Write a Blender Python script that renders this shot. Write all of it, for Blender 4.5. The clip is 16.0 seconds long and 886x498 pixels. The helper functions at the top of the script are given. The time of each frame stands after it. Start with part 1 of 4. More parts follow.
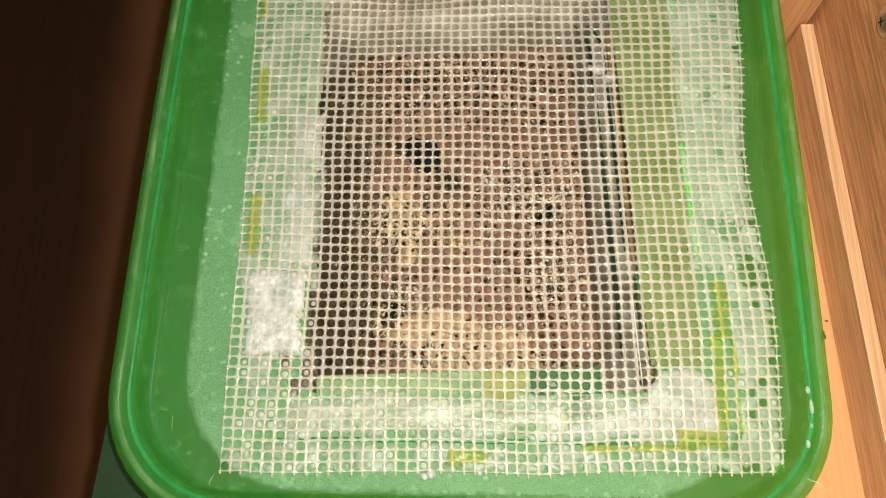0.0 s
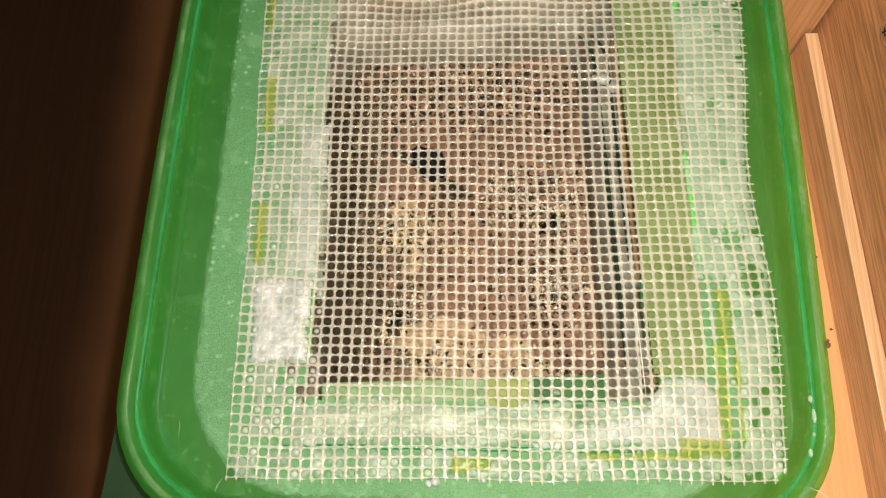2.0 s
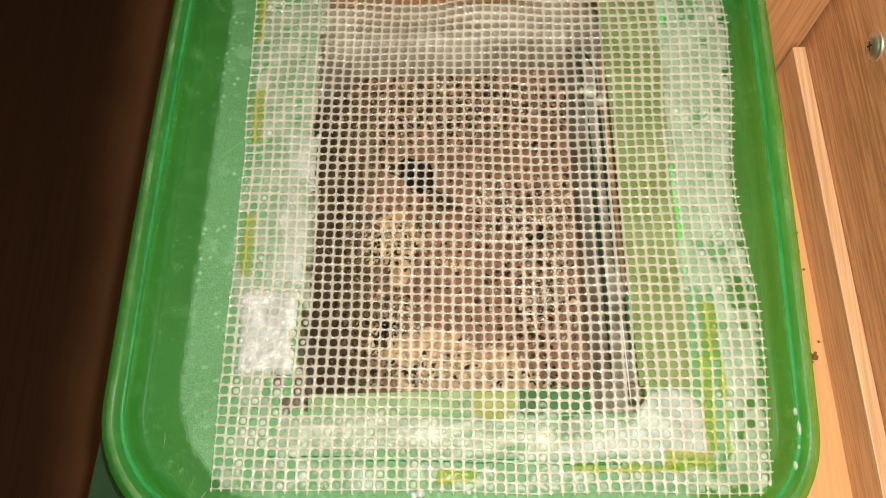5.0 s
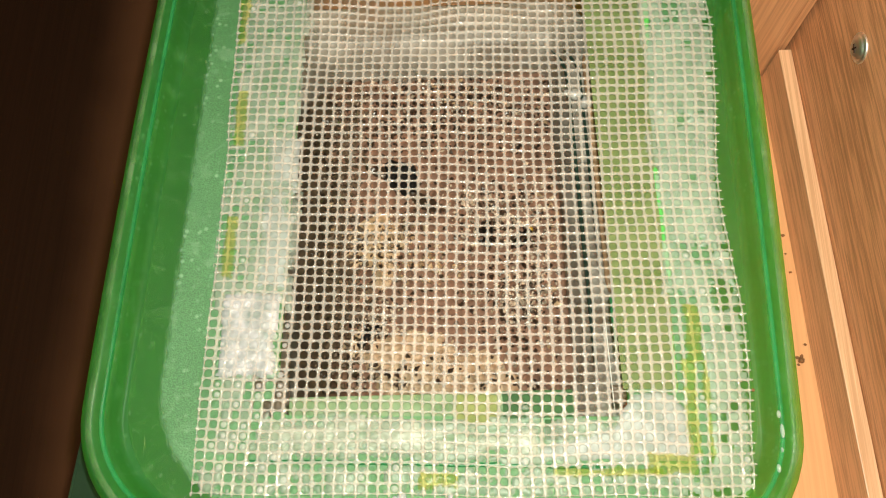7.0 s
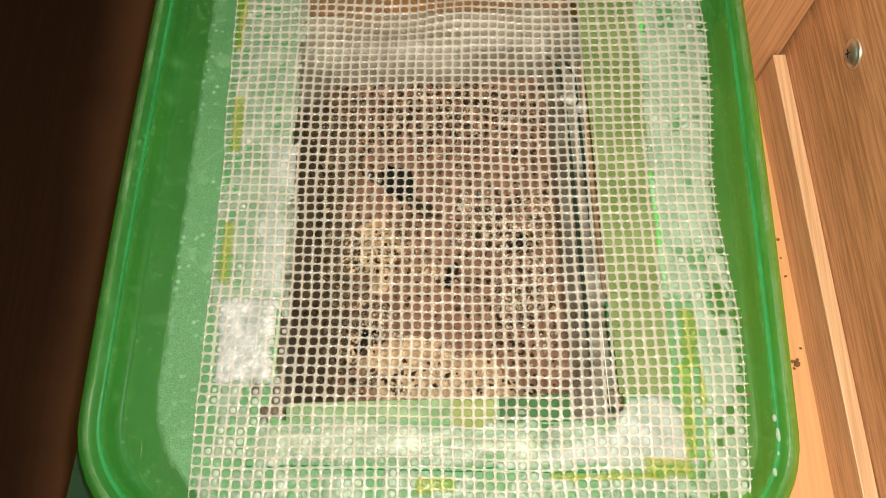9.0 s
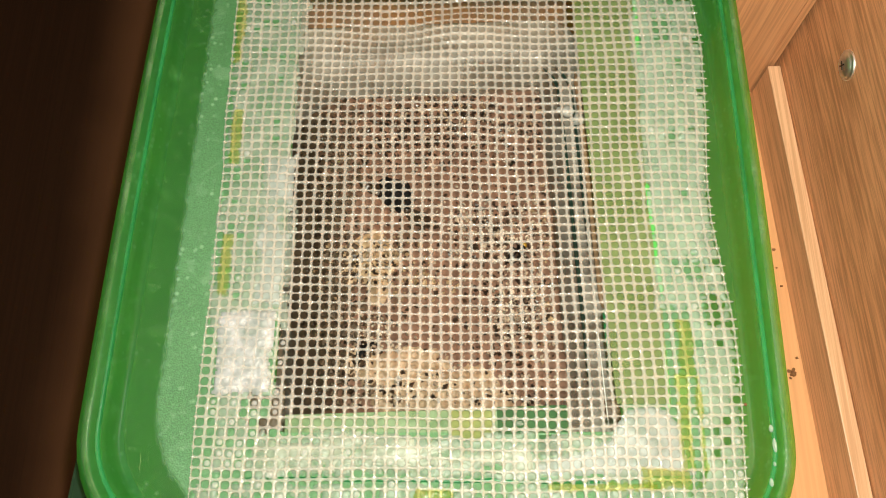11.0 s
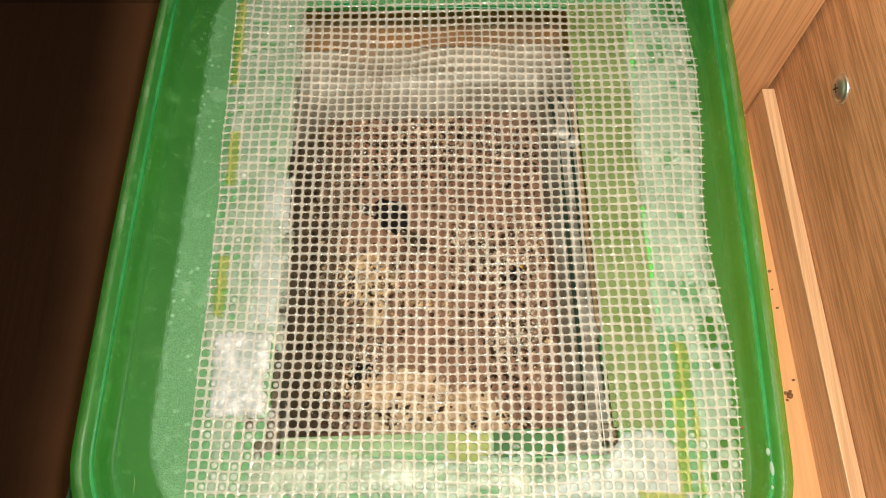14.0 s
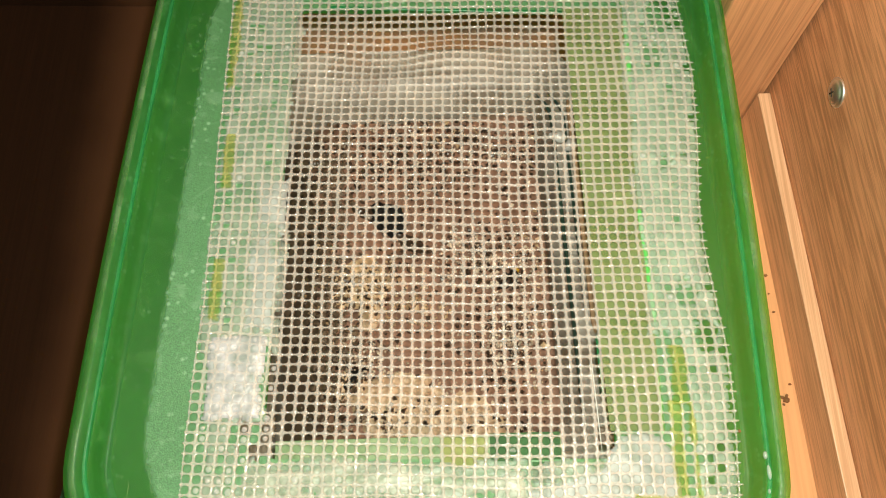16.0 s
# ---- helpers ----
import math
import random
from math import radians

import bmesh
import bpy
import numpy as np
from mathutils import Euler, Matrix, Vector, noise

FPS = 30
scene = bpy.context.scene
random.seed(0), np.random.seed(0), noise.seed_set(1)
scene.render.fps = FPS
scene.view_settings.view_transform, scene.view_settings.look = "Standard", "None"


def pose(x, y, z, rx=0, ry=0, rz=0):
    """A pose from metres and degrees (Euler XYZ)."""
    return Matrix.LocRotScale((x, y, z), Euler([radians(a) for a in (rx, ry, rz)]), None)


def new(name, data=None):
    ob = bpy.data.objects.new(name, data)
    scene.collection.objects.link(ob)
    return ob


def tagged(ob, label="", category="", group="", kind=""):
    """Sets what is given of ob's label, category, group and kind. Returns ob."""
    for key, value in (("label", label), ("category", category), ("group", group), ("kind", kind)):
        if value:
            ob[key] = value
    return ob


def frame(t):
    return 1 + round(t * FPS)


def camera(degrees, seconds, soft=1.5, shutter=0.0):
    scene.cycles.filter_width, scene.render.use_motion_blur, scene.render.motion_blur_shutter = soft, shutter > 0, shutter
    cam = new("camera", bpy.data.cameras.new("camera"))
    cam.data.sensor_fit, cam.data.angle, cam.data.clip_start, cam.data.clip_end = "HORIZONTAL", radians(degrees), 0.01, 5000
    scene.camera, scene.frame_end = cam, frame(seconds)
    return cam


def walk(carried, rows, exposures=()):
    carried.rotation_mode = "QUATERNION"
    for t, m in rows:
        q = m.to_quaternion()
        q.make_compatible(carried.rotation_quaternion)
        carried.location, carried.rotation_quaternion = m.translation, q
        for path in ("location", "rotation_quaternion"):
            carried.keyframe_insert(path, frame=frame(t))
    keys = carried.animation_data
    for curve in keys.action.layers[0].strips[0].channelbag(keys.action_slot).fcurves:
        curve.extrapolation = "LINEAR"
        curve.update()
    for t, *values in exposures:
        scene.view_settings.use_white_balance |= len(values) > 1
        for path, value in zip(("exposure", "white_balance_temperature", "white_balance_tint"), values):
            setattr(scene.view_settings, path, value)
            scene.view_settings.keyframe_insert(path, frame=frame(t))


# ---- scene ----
cam = camera(55.0, 16.0, soft=1.0)
PATH = [
    (0, -0.00656, 0.00251, 0.23496, 18.745, 0.276, 0.105),
    (0.5, -0.00522, 0.00221, 0.23466, 18.697, 0.622, 0.363),
    (1, -0.00501, 0.00266, 0.23688, 18.868, 0.766, 0.485),
    (1.5, -0.00546, 0.00272, 0.23728, 19.052, 0.802, 0.429),
    (2, -0.00547, 0.00297, 0.23736, 19.051, 0.779, 0.383),
    (2.5, -0.00490, 0.00273, 0.23738, 19.034, 0.964, 0.431),
    (3, -0.00449, 0.00278, 0.23752, 19.080, 1.019, 0.481),
    (3.5, -0.00467, 0.00268, 0.23738, 19.151, 0.897, 0.420),
    (4, -0.00485, 0.00313, 0.23797, 19.297, 0.628, 0.425),
    (6.5, 0.00130, 0.00265, 0.23717, 20.323, 0.362, 0.427),
    (7, 0.00103, 0.00275, 0.23649, 20.118, 0.224, 0.316),
    (7.5, 0.00142, 0.00231, 0.23647, 20.248, 0.246, 0.245),
    (8, 0.00170, 0.00223, 0.23724, 20.343, 0.270, 0.172),
    (8.5, 0.00134, 0.00246, 0.23712, 20.369, 0.177, 0.126),
    (11, 0.00071, 0.00357, 0.23885, 20.885, -0.119, -0.077),
    (11.5, 0.00041, 0.00351, 0.23923, 21.173, -0.141, -0.129),
    (12, 0.00119, 0.00332, 0.23951, 21.560, 0.061, -0.047),
    (12.5, 0.00093, 0.00380, 0.23967, 21.638, -0.014, 0.006),
    (13, 0.00030, 0.00462, 0.24014, 21.690, -0.267, -0.025),
    (13.5, 0.00065, 0.00363, 0.23919, 21.875, -0.203, -0.044),
    (14, 0.00068, 0.00424, 0.23921, 22.197, -0.375, -0.131),
    (14.5, 0.00162, 0.00500, 0.23984, 22.304, -0.411, -0.293),
    (15, 0.00130, 0.00418, 0.23820, 22.454, -0.585, -0.268),
    (15.5, 0.00057, 0.00320, 0.23779, 22.744, -0.856, -0.069),
    (16, 0.00035, 0.00352, 0.23802, 22.646, -0.707, -0.182),
]
walk(cam, [(row[0], pose(*row[1:])) for row in PATH])


# ---- light ----
world = bpy.data.worlds.new("room_air")
world.use_nodes = True
scene.world = world
world.node_tree.nodes["Background"].inputs[0].default_value = (1.0, 0.8, 0.6, 1)
world.node_tree.nodes["Background"].inputs[1].default_value = 0.02



def point_lamp(name, watts, color, radius, x, y, z):
    data = bpy.data.lights.new(name, "POINT")
    data.energy, data.color, data.shadow_soft_size = watts, color, radius
    new(name, data).matrix_world = pose(x, y, z)


# first an unseen lamp added overhead as even fill, then the torch
point_lamp("room_fill", 18, (1.0, 0.90, 0.75), 0.07, 0.10, -0.55, 1.25)
point_lamp("torch", 3.9, (0.955, 0.97, 0.82), 0.006, 0.014, 0.034, 0.245)
scene.view_settings.exposure = 0.0


# ---- materials ----
def shader(name, color, rough=0.5, spots=None, scale=60.0, amount=0.3, bump=0.1, bump_scale=400.0,
           metal=0.0, clear=0.0, tint=None, sheen=0.5, stretch=(1, 1, 1), island=0.0, ior=1.5, haze=0.0, speck=None):
    """A surface with two scales of colour change and fine relief. clear: the share of light that passes straight through."""
    m = bpy.data.materials.new(name)
    m.use_nodes = True
    nt = m.node_tree
    bsdf, out = nt.nodes["Principled BSDF"], nt.nodes["Material Output"]
    co = nt.nodes.new("ShaderNodeTexCoord")
    mp = nt.nodes.new("ShaderNodeMapping")
    mp.inputs["Scale"].default_value = stretch
    nt.links.new(co.outputs["Object"], mp.inputs["Vector"])
    big = nt.nodes.new("ShaderNodeTexNoise")
    big.inputs["Scale"].default_value, big.inputs["Detail"].default_value = scale, 6
    fine = nt.nodes.new("ShaderNodeTexNoise")
    fine.inputs["Scale"].default_value, fine.inputs["Detail"].default_value = bump_scale, 3
    for n in (big, fine):
        nt.links.new(mp.outputs[0], n.inputs["Vector"])
    ramp = nt.nodes.new("ShaderNodeMapRange")
    ramp.inputs["From Min"].default_value, ramp.inputs["From Max"].default_value = 0.35, 0.68
    nt.links.new(big.outputs["Fac"], ramp.inputs["Value"])
    mix = nt.nodes.new("ShaderNodeMix")
    mix.data_type = "RGBA"
    mix.inputs["A"].default_value = (*color, 1)
    mix.inputs["B"].default_value = (*(spots or [c * (1 - amount) for c in color]), 1)
    nt.links.new(ramp.outputs[0], mix.inputs["Factor"])
    last = mix.outputs["Result"]
    hsv = nt.nodes.new("ShaderNodeHueSaturation")
    var = nt.nodes.new("ShaderNodeMapRange")
    var.inputs["To Min"].default_value, var.inputs["To Max"].default_value = 1 - amount * 0.6, 1 + amount * 0.6
    nt.links.new(fine.outputs["Fac"], var.inputs["Value"])
    nt.links.new(var.outputs[0], hsv.inputs["Value"])
    nt.links.new(last, hsv.inputs["Color"])
    last = hsv.outputs[0]
    if speck:
        dust = nt.nodes.new("ShaderNodeTexVoronoi")
        dust.inputs["Scale"].default_value = 360
        wide = nt.nodes.new("ShaderNodeTexNoise")
        wide.inputs["Scale"].default_value, wide.inputs["Detail"].default_value = 70, 5
        for n in (dust, wide):
            nt.links.new(mp.outputs[0], n.inputs["Vector"])
        cut = nt.nodes.new("ShaderNodeMapRange")
        cut.inputs["From Min"].default_value, cut.inputs["From Max"].default_value = 0.30, 0.12
        nt.links.new(dust.outputs["Distance"], cut.inputs["Value"])
        area = nt.nodes.new("ShaderNodeMapRange")
        area.inputs["From Min"].default_value, area.inputs["From Max"].default_value = 0.44, 0.58
        nt.links.new(wide.outputs["Fac"], area.inputs["Value"])
        both = nt.nodes.new("ShaderNodeMath")
        both.operation = "MULTIPLY"
        nt.links.new(cut.outputs[0], both.inputs[0])
        nt.links.new(area.outputs[0], both.inputs[1])
        soft = nt.nodes.new("ShaderNodeMath")
        soft.operation = "MULTIPLY"
        soft.inputs[1].default_value = 0.85
        nt.links.new(both.outputs[0], soft.inputs[0])
        mx = nt.nodes.new("ShaderNodeMix")
        mx.data_type = "RGBA"
        mx.inputs["B"].default_value = (*speck, 1)
        nt.links.new(soft.outputs[0], mx.inputs["Factor"])
        nt.links.new(last, mx.inputs["A"])
        last = mx.outputs["Result"]
        swirl = nt.nodes.new("ShaderNodeTexNoise")
        swirl.inputs["Scale"].default_value, swirl.inputs["Detail"].default_value, swirl.inputs["Distortion"].default_value = 95, 4, 2.2
        spare = nt.nodes.new("ShaderNodeMapRange")
        spare.inputs["From Min"].default_value, spare.inputs["From Max"].default_value = 0.56, 0.72
        spare.inputs["To Max"].default_value = 0.38
        wipe = nt.nodes.new("ShaderNodeMix")
        wipe.data_type = "RGBA"
        wipe.inputs["B"].default_value = (*speck, 1)
        nt.links.new(mp.outputs[0], swirl.inputs["Vector"])
        nt.links.new(swirl.outputs["Fac"], spare.inputs["Value"])
        nt.links.new(spare.outputs[0], wipe.inputs["Factor"])
        nt.links.new(last, wipe.inputs["A"])
        last = wipe.outputs["Result"]
    if island:
        geo = nt.nodes.new("ShaderNodeNewGeometry")
        h2 = nt.nodes.new("ShaderNodeHueSaturation")
        v2 = nt.nodes.new("ShaderNodeMapRange")
        v2.inputs["To Min"].default_value, v2.inputs["To Max"].default_value = 1 - island, 1 + island
        nt.links.new(geo.outputs["Random Per Island"], v2.inputs["Value"])
        nt.links.new(v2.outputs[0], h2.inputs["Value"])
        nt.links.new(last, h2.inputs["Color"])
        last = h2.outputs[0]
    nt.links.new(last, bsdf.inputs["Base Color"])
    bsdf.inputs["Roughness"].default_value, bsdf.inputs["Metallic"].default_value = rough, metal
    bsdf.inputs["Specular IOR Level"].default_value, bsdf.inputs["IOR"].default_value = sheen, ior
    if bump:
        bp = nt.nodes.new("ShaderNodeBump")
        bp.inputs["Strength"].default_value, bp.inputs["Distance"].default_value = bump, 0.0006
        nt.links.new(fine.outputs["Fac"], bp.inputs["Height"])
        nt.links.new(bp.outputs[0], bsdf.inputs["Normal"])
    if clear:
        tr = nt.nodes.new("ShaderNodeBsdfTransparent")
        tr.inputs[0].default_value = (*(tint or (1, 1, 1)), 1)
        ms = nt.nodes.new("ShaderNodeMixShader")
        ms.inputs[0].default_value = clear
        if haze:
            hz = nt.nodes.new("ShaderNodeMapRange")
            hz.inputs["From Min"].default_value, hz.inputs["From Max"].default_value = 0.35, 0.65
            hz.inputs["To Min"].default_value, hz.inputs["To Max"].default_value = max(0, clear - haze), min(1, clear + haze)
            nt.links.new(big.outputs["Fac"], hz.inputs["Value"])
            nt.links.new(hz.outputs[0], ms.inputs[0])
        nt.links.new(bsdf.outputs[0], ms.inputs[1])
        nt.links.new(tr.outputs[0], ms.inputs[2])
        nt.links.new(ms.outputs[0], out.inputs[0])
    return m


def wood(name, light, dark, axis, rough=0.42):
    """Oak-look laminate whose grain runs along the axis (0, 1, 2)."""
    m = bpy.data.materials.new(name)
    m.use_nodes = True
    nt = m.node_tree
    bsdf = nt.nodes["Principled BSDF"]
    co = nt.nodes.new("ShaderNodeTexCoord")
    layers = []
    for across, along, detail in ((850, 12, 4), (2400, 34, 2), (190, 5, 3)):
        mp = nt.nodes.new("ShaderNodeMapping")
        s = [across] * 3
        s[axis] = along
        mp.inputs["Scale"].default_value = s
        n = nt.nodes.new("ShaderNodeTexNoise")
        n.inputs["Scale"].default_value, n.inputs["Detail"].default_value = 1.0, detail
        n.inputs["Distortion"].default_value = 0.4
        nt.links.new(co.outputs["Object"], mp.inputs["Vector"])
        nt.links.new(mp.outputs[0], n.inputs["Vector"])
        layers.append(n)
    mean = None
    for n, w in zip(layers, (0.5, 0.25, 0.25)):
        mul = nt.nodes.new("ShaderNodeMath")
        mul.operation = "MULTIPLY_ADD"
        mul.inputs[1].default_value = w
        mul.inputs[2].default_value = 0
        nt.links.new(n.outputs["Fac"], mul.inputs[0])
        if mean:
            nt.links.new(mean.outputs[0], mul.inputs[2])
        mean = mul
    ramp = nt.nodes.new("ShaderNodeValToRGB")
    ramp.color_ramp.elements[0].position, ramp.color_ramp.elements[0].color = 0.41, (*dark, 1)
    ramp.color_ramp.elements[1].position, ramp.color_ramp.elements[1].color = 0.56, (*light, 1)
    nt.links.new(mean.outputs[0], ramp.inputs[0])
    nt.links.new(ramp.outputs[0], bsdf.inputs["Base Color"])
    bsdf.inputs["Roughness"].default_value = rough
    bp = nt.nodes.new("ShaderNodeBump")
    bp.inputs["Strength"].default_value, bp.inputs["Distance"].default_value = 0.15, 0.0004
    nt.links.new(mean.outputs[0], bp.inputs["Height"])
    nt.links.new(bp.outputs[0], bsdf.inputs["Normal"])
    return m


GREEN = shader("green_plastic", (0.040, 0.232, 0.070), 0.36, (0.054, 0.276, 0.088), 55, 0.4, 0.12, 500, clear=0.52, tint=(0.76, 1.0, 0.46), sheen=0.6, speck=(0.20, 0.53, 0.25))
MATT = shader("frosted_green_plastic", (0.125, 0.345, 0.150), 0.42, (0.092, 0.285, 0.110), 38, 1.1, 0.6, 2300, clear=0.38, tint=(0.75, 0.92, 0.50), sheen=0.9, speck=(0.36, 0.64, 0.40))


LID_TURN = 0.025


def glowing_through(m, color, share):
    """Cloudy plastic: light from behind comes through scattered."""
    nt = m.node_tree
    lit = nt.nodes.new("ShaderNodeBsdfTranslucent")
    lit.inputs[0].default_value = (*color, 1)
    mix = nt.nodes.new("ShaderNodeMixShader")
    mix.inputs[0].default_value = share
    last = [n for n in nt.nodes if n.type == "MIX_SHADER" and n != mix][0]
    nt.links.new(nt.nodes["Principled BSDF"].outputs[0], mix.inputs[1])
    nt.links.new(lit.outputs[0], mix.inputs[2])
    nt.links.new(mix.outputs[0], last.inputs[1])


glowing_through(GREEN, (0.42, 1.0, 0.32), 0.5)


def fade_out(m, half_x, half_y, cy, r, width, clear):
    """The frosting dies away, unevenly, towards the border of a rounded field."""
    nt = m.node_tree
    co = nt.nodes.new("ShaderNodeTexCoord")
    at = nt.nodes.new("ShaderNodeMapping")
    at.inputs["Location"].default_value = (-0.08 * -LID_TURN, -cy, 0)
    at.inputs["Rotation"].default_value = (0, 0, LID_TURN)
    up = nt.nodes.new("ShaderNodeVectorMath")
    up.operation = "ABSOLUTE"
    off = nt.nodes.new("ShaderNodeVectorMath")
    off.operation = "SUBTRACT"
    off.inputs[1].default_value = (half_x - r, half_y - r, 1)
    top = nt.nodes.new("ShaderNodeVectorMath")
    top.operation = "MAXIMUM"
    far = nt.nodes.new("ShaderNodeVectorMath")
    far.operation = "LENGTH"
    nt.links.new(co.outputs["Object"], at.inputs[0])
    for p, q in ((at, up), (up, off), (off, top), (top, far)):
        nt.links.new(p.outputs[0], q.inputs[0])
    grain = nt.nodes.new("ShaderNodeTexNoise")
    grain.inputs["Scale"].default_value, grain.inputs["Detail"].default_value = 400, 8
    nt.links.new(co.outputs["Object"], grain.inputs["Vector"])
    stray = nt.nodes.new("ShaderNodeMath")
    stray.operation = "MULTIPLY_ADD"
    stray.inputs[1].default_value = 0.003
    nt.links.new(grain.outputs["Fac"], stray.inputs[0])
    nt.links.new(far.outputs["Value"], stray.inputs[2])
    ramp = nt.nodes.new("ShaderNodeMapRange")
    ramp.interpolation_type = "SMOOTHSTEP"
    ramp.inputs["From Min"].default_value, ramp.inputs["From Max"].default_value = r + 0.0015 - width, r + 0.0015 + width
    ramp.inputs["To Min"].default_value, ramp.inputs["To Max"].default_value = clear, 0.86
    nt.links.new(stray.outputs[0], ramp.inputs["Value"])
    mix = [n for n in nt.nodes if n.type == "MIX_SHADER"][0]
    nt.links.new(ramp.outputs[0], mix.inputs[0])


fade_out(MATT, 0.0783, 0.1008, 0.1142, 0.034, 0.0012, 0.36)
OLIVE = shader("olive_plastic", (0.195, 0.270, 0.110), 0.32, (0.165, 0.235, 0.085), 70, 0.25, 0.3, 700, clear=0.36, tint=(0.88, 0.94, 0.58), haze=0.15)
HAZE = shader("milky_white_glue", (0.41, 0.54, 0.43), 0.36, None, 140, 0.10, 0.3, 800, clear=0.52, tint=(0.95, 1, 0.95), sheen=0.5, haze=0.12)
TAB = shader("grey_green_plastic", (0.022, 0.055, 0.026), 0.35, None, 60, 0.2, 0.1, 900, clear=0.35, tint=(0.6, 0.8, 0.6))
DEEP = shader("deep_green_plastic", (0.050, 0.135, 0.050), 0.6, None, 90, 0.3, 0.2, 700, clear=0.12, tint=(0.5, 0.75, 0.5), sheen=0.1)
MESH = shader("white_mesh_plastic", (0.93, 0.90, 0.845), 0.13, None, 80, 0.10, 0.5, 560, clear=0.76, tint=(1, 0.99, 0.97), sheen=1.0, ior=1.8)
GLUE = shader("milky_glue", (0.36, 0.435, 0.365), 0.36, None, 120, 0.12, 0.3, 600, clear=0.55, tint=(0.93, 1, 0.92), sheen=0.5, haze=0.14)
MILK = shader("smooth_white_glue", (0.45, 0.50, 0.49), 0.4, None, 170, 0.10, 0.3, 800, clear=0.40, tint=(0.96, 1, 0.97), sheen=0.5, haze=0.16)
THICK = shader("thick_white_glue", (0.53, 0.545, 0.58), 0.34, None, 190, 0.12, 0.55, 900, clear=0.34, tint=(0.97, 1, 0.97), sheen=0.7, haze=0.22)
SMEAR = shader("smeared_white_glue", (0.42, 0.48, 0.39), 0.36, None, 230, 0.12, 0.6, 700, clear=0.48, tint=(0.94, 1, 0.92), sheen=0.5, haze=0.30, stretch=(0.28, 1, 1))
YELLOW = shader("aged_yellow_glue", (0.36, 0.37, 0.10), 0.2, (0.26, 0.34, 0.12), 190, 0.3, 0.3, 700, clear=0.87, tint=(0.93, 0.95, 0.62), haze=0.11)
FROST = shader("scuffed_clear_plastic", (0.41, 0.39, 0.345), 0.42, None, 70, 0.3, 0.8, 140, clear=0.57, tint=(0.97, 0.95, 0.9), sheen=0.5, haze=0.25)
TAN = shader("refracted_board_tan", (0.46, 0.30, 0.18), 0.35, None, 80, 0.3, 0.3, 500, clear=0.35, tint=(0.95, 0.85, 0.7))
CLOUDY = shader("cloudy_clear_plastic", (0.42, 0.34, 0.28), 0.35, None, 60, 0.3, 0.3, 300, clear=0.80, tint=(0.97, 0.93, 0.88), sheen=0.6, haze=0.12)
RIM_DARK = shader("dark_rim_green", (0.012, 0.035, 0.025), 0.3, None, 60, 0.2, 0.1, 300)
LIME = shader("lit_green_plastic", (0.12, 0.60, 0.12), 0.3, None, 60, 0.15, 0.1, 700, clear=0.15, tint=(0.5, 1, 0.4))
TEAL = shader("teal_plastic_edge", (0.015, 0.24, 0.075), 0.3, None, 60, 0.3, 0.1, 700, clear=0.4, tint=(0.35, 0.9, 0.6))
GROOVE_GLOW = shader("green_groove_glow", (0.045, 0.36, 0.125), 0.25, None, 45, 0.4, 0.2, 500, clear=0.52, tint=(0.5, 0.9, 0.5))
CREST_SHINE = shader("rim_highlight_green", (0.15, 0.28, 0.13), 0.3, (0.10, 0.22, 0.09), 90, 0.3, 0.2, 900, clear=0.58, tint=(0.85, 1, 0.6), haze=0.2)
LEMON = shader("yellow_green_plastic", (0.29, 0.335, 0.13), 0.6, (0.24, 0.30, 0.11), 110, 0.25, 0.3, 700, clear=0.35, tint=(0.88, 0.94, 0.55), haze=0.15, sheen=0.1)
NOTCH_DARK = shader("notch_dark_brown", (0.055, 0.038, 0.020), 0.5, (0.09, 0.07, 0.035), 220, 0.4, 0.6, 900, clear=0.12)
SHADE_SOIL = shader("shade_dark_soil", (0.135, 0.090, 0.056), 0.6, (0.068, 0.045, 0.027), 150, 0.35, 0.7, 700)
PEARL = shader("glint_white_drop", (0.90, 0.91, 0.89), 0.05, None, 300, 0.2, 0.5, 700, clear=0.62, sheen=1.0)
GLINT = shader("pale_glint_fibre", (0.80, 0.86, 0.82), 0.06, None, 200, 0.15, 0.4, 600, clear=0.6, sheen=1.0)
MINT = shader("pale_green_plastic", (0.26, 0.37, 0.215), 0.5, (0.18, 0.30, 0.155), 110, 0.25, 0.4, 700, clear=0.38, tint=(0.80, 0.95, 0.65), haze=0.25, sheen=0.2)
DROP = shader("water_drop", (0.95, 0.95, 0.93), 0.05, None, 60, 0.1, 0.0, 300, clear=0.7, sheen=1.0)
SOIL = shader("brown_substrate", (0.225, 0.122, 0.080), 0.7, (0.120, 0.064, 0.041), 180, 0.4, 0.7, 900)
CREAM = shader("cream_mash", (0.48, 0.355, 0.24), 0.5, (0.34, 0.235, 0.15), 330, 0.25, 0.8, 900)
OCHRE = shader("ochre_crumb", (0.43, 0.305, 0.185), 0.5, (0.30, 0.205, 0.125), 300, 0.3, 0.7, 900, island=0.3)
DIRT = shader("brown_dirt", (0.27, 0.125, 0.045), 0.8, None, 260, 0.3, 0.5, 900)
PALE = shader("pale_crumb", (0.54, 0.44, 0.345), 0.3, None, 300, 0.3, 0.3, 900, island=0.4)
DARK = shader("dark_crumb", (0.045, 0.028, 0.017), 0.28, None, 300, 0.3, 0.3, 900, island=0.5)
BLACK = shader("black_bark", (0.006, 0.0055, 0.005), 0.75, None, 300, 0.4, 0.6, 700, sheen=0.2)
SHELL = shader("black_beetle_shell", (0.008, 0.006, 0.005), 0.25, None, 300, 0.3, 0.1, 900)
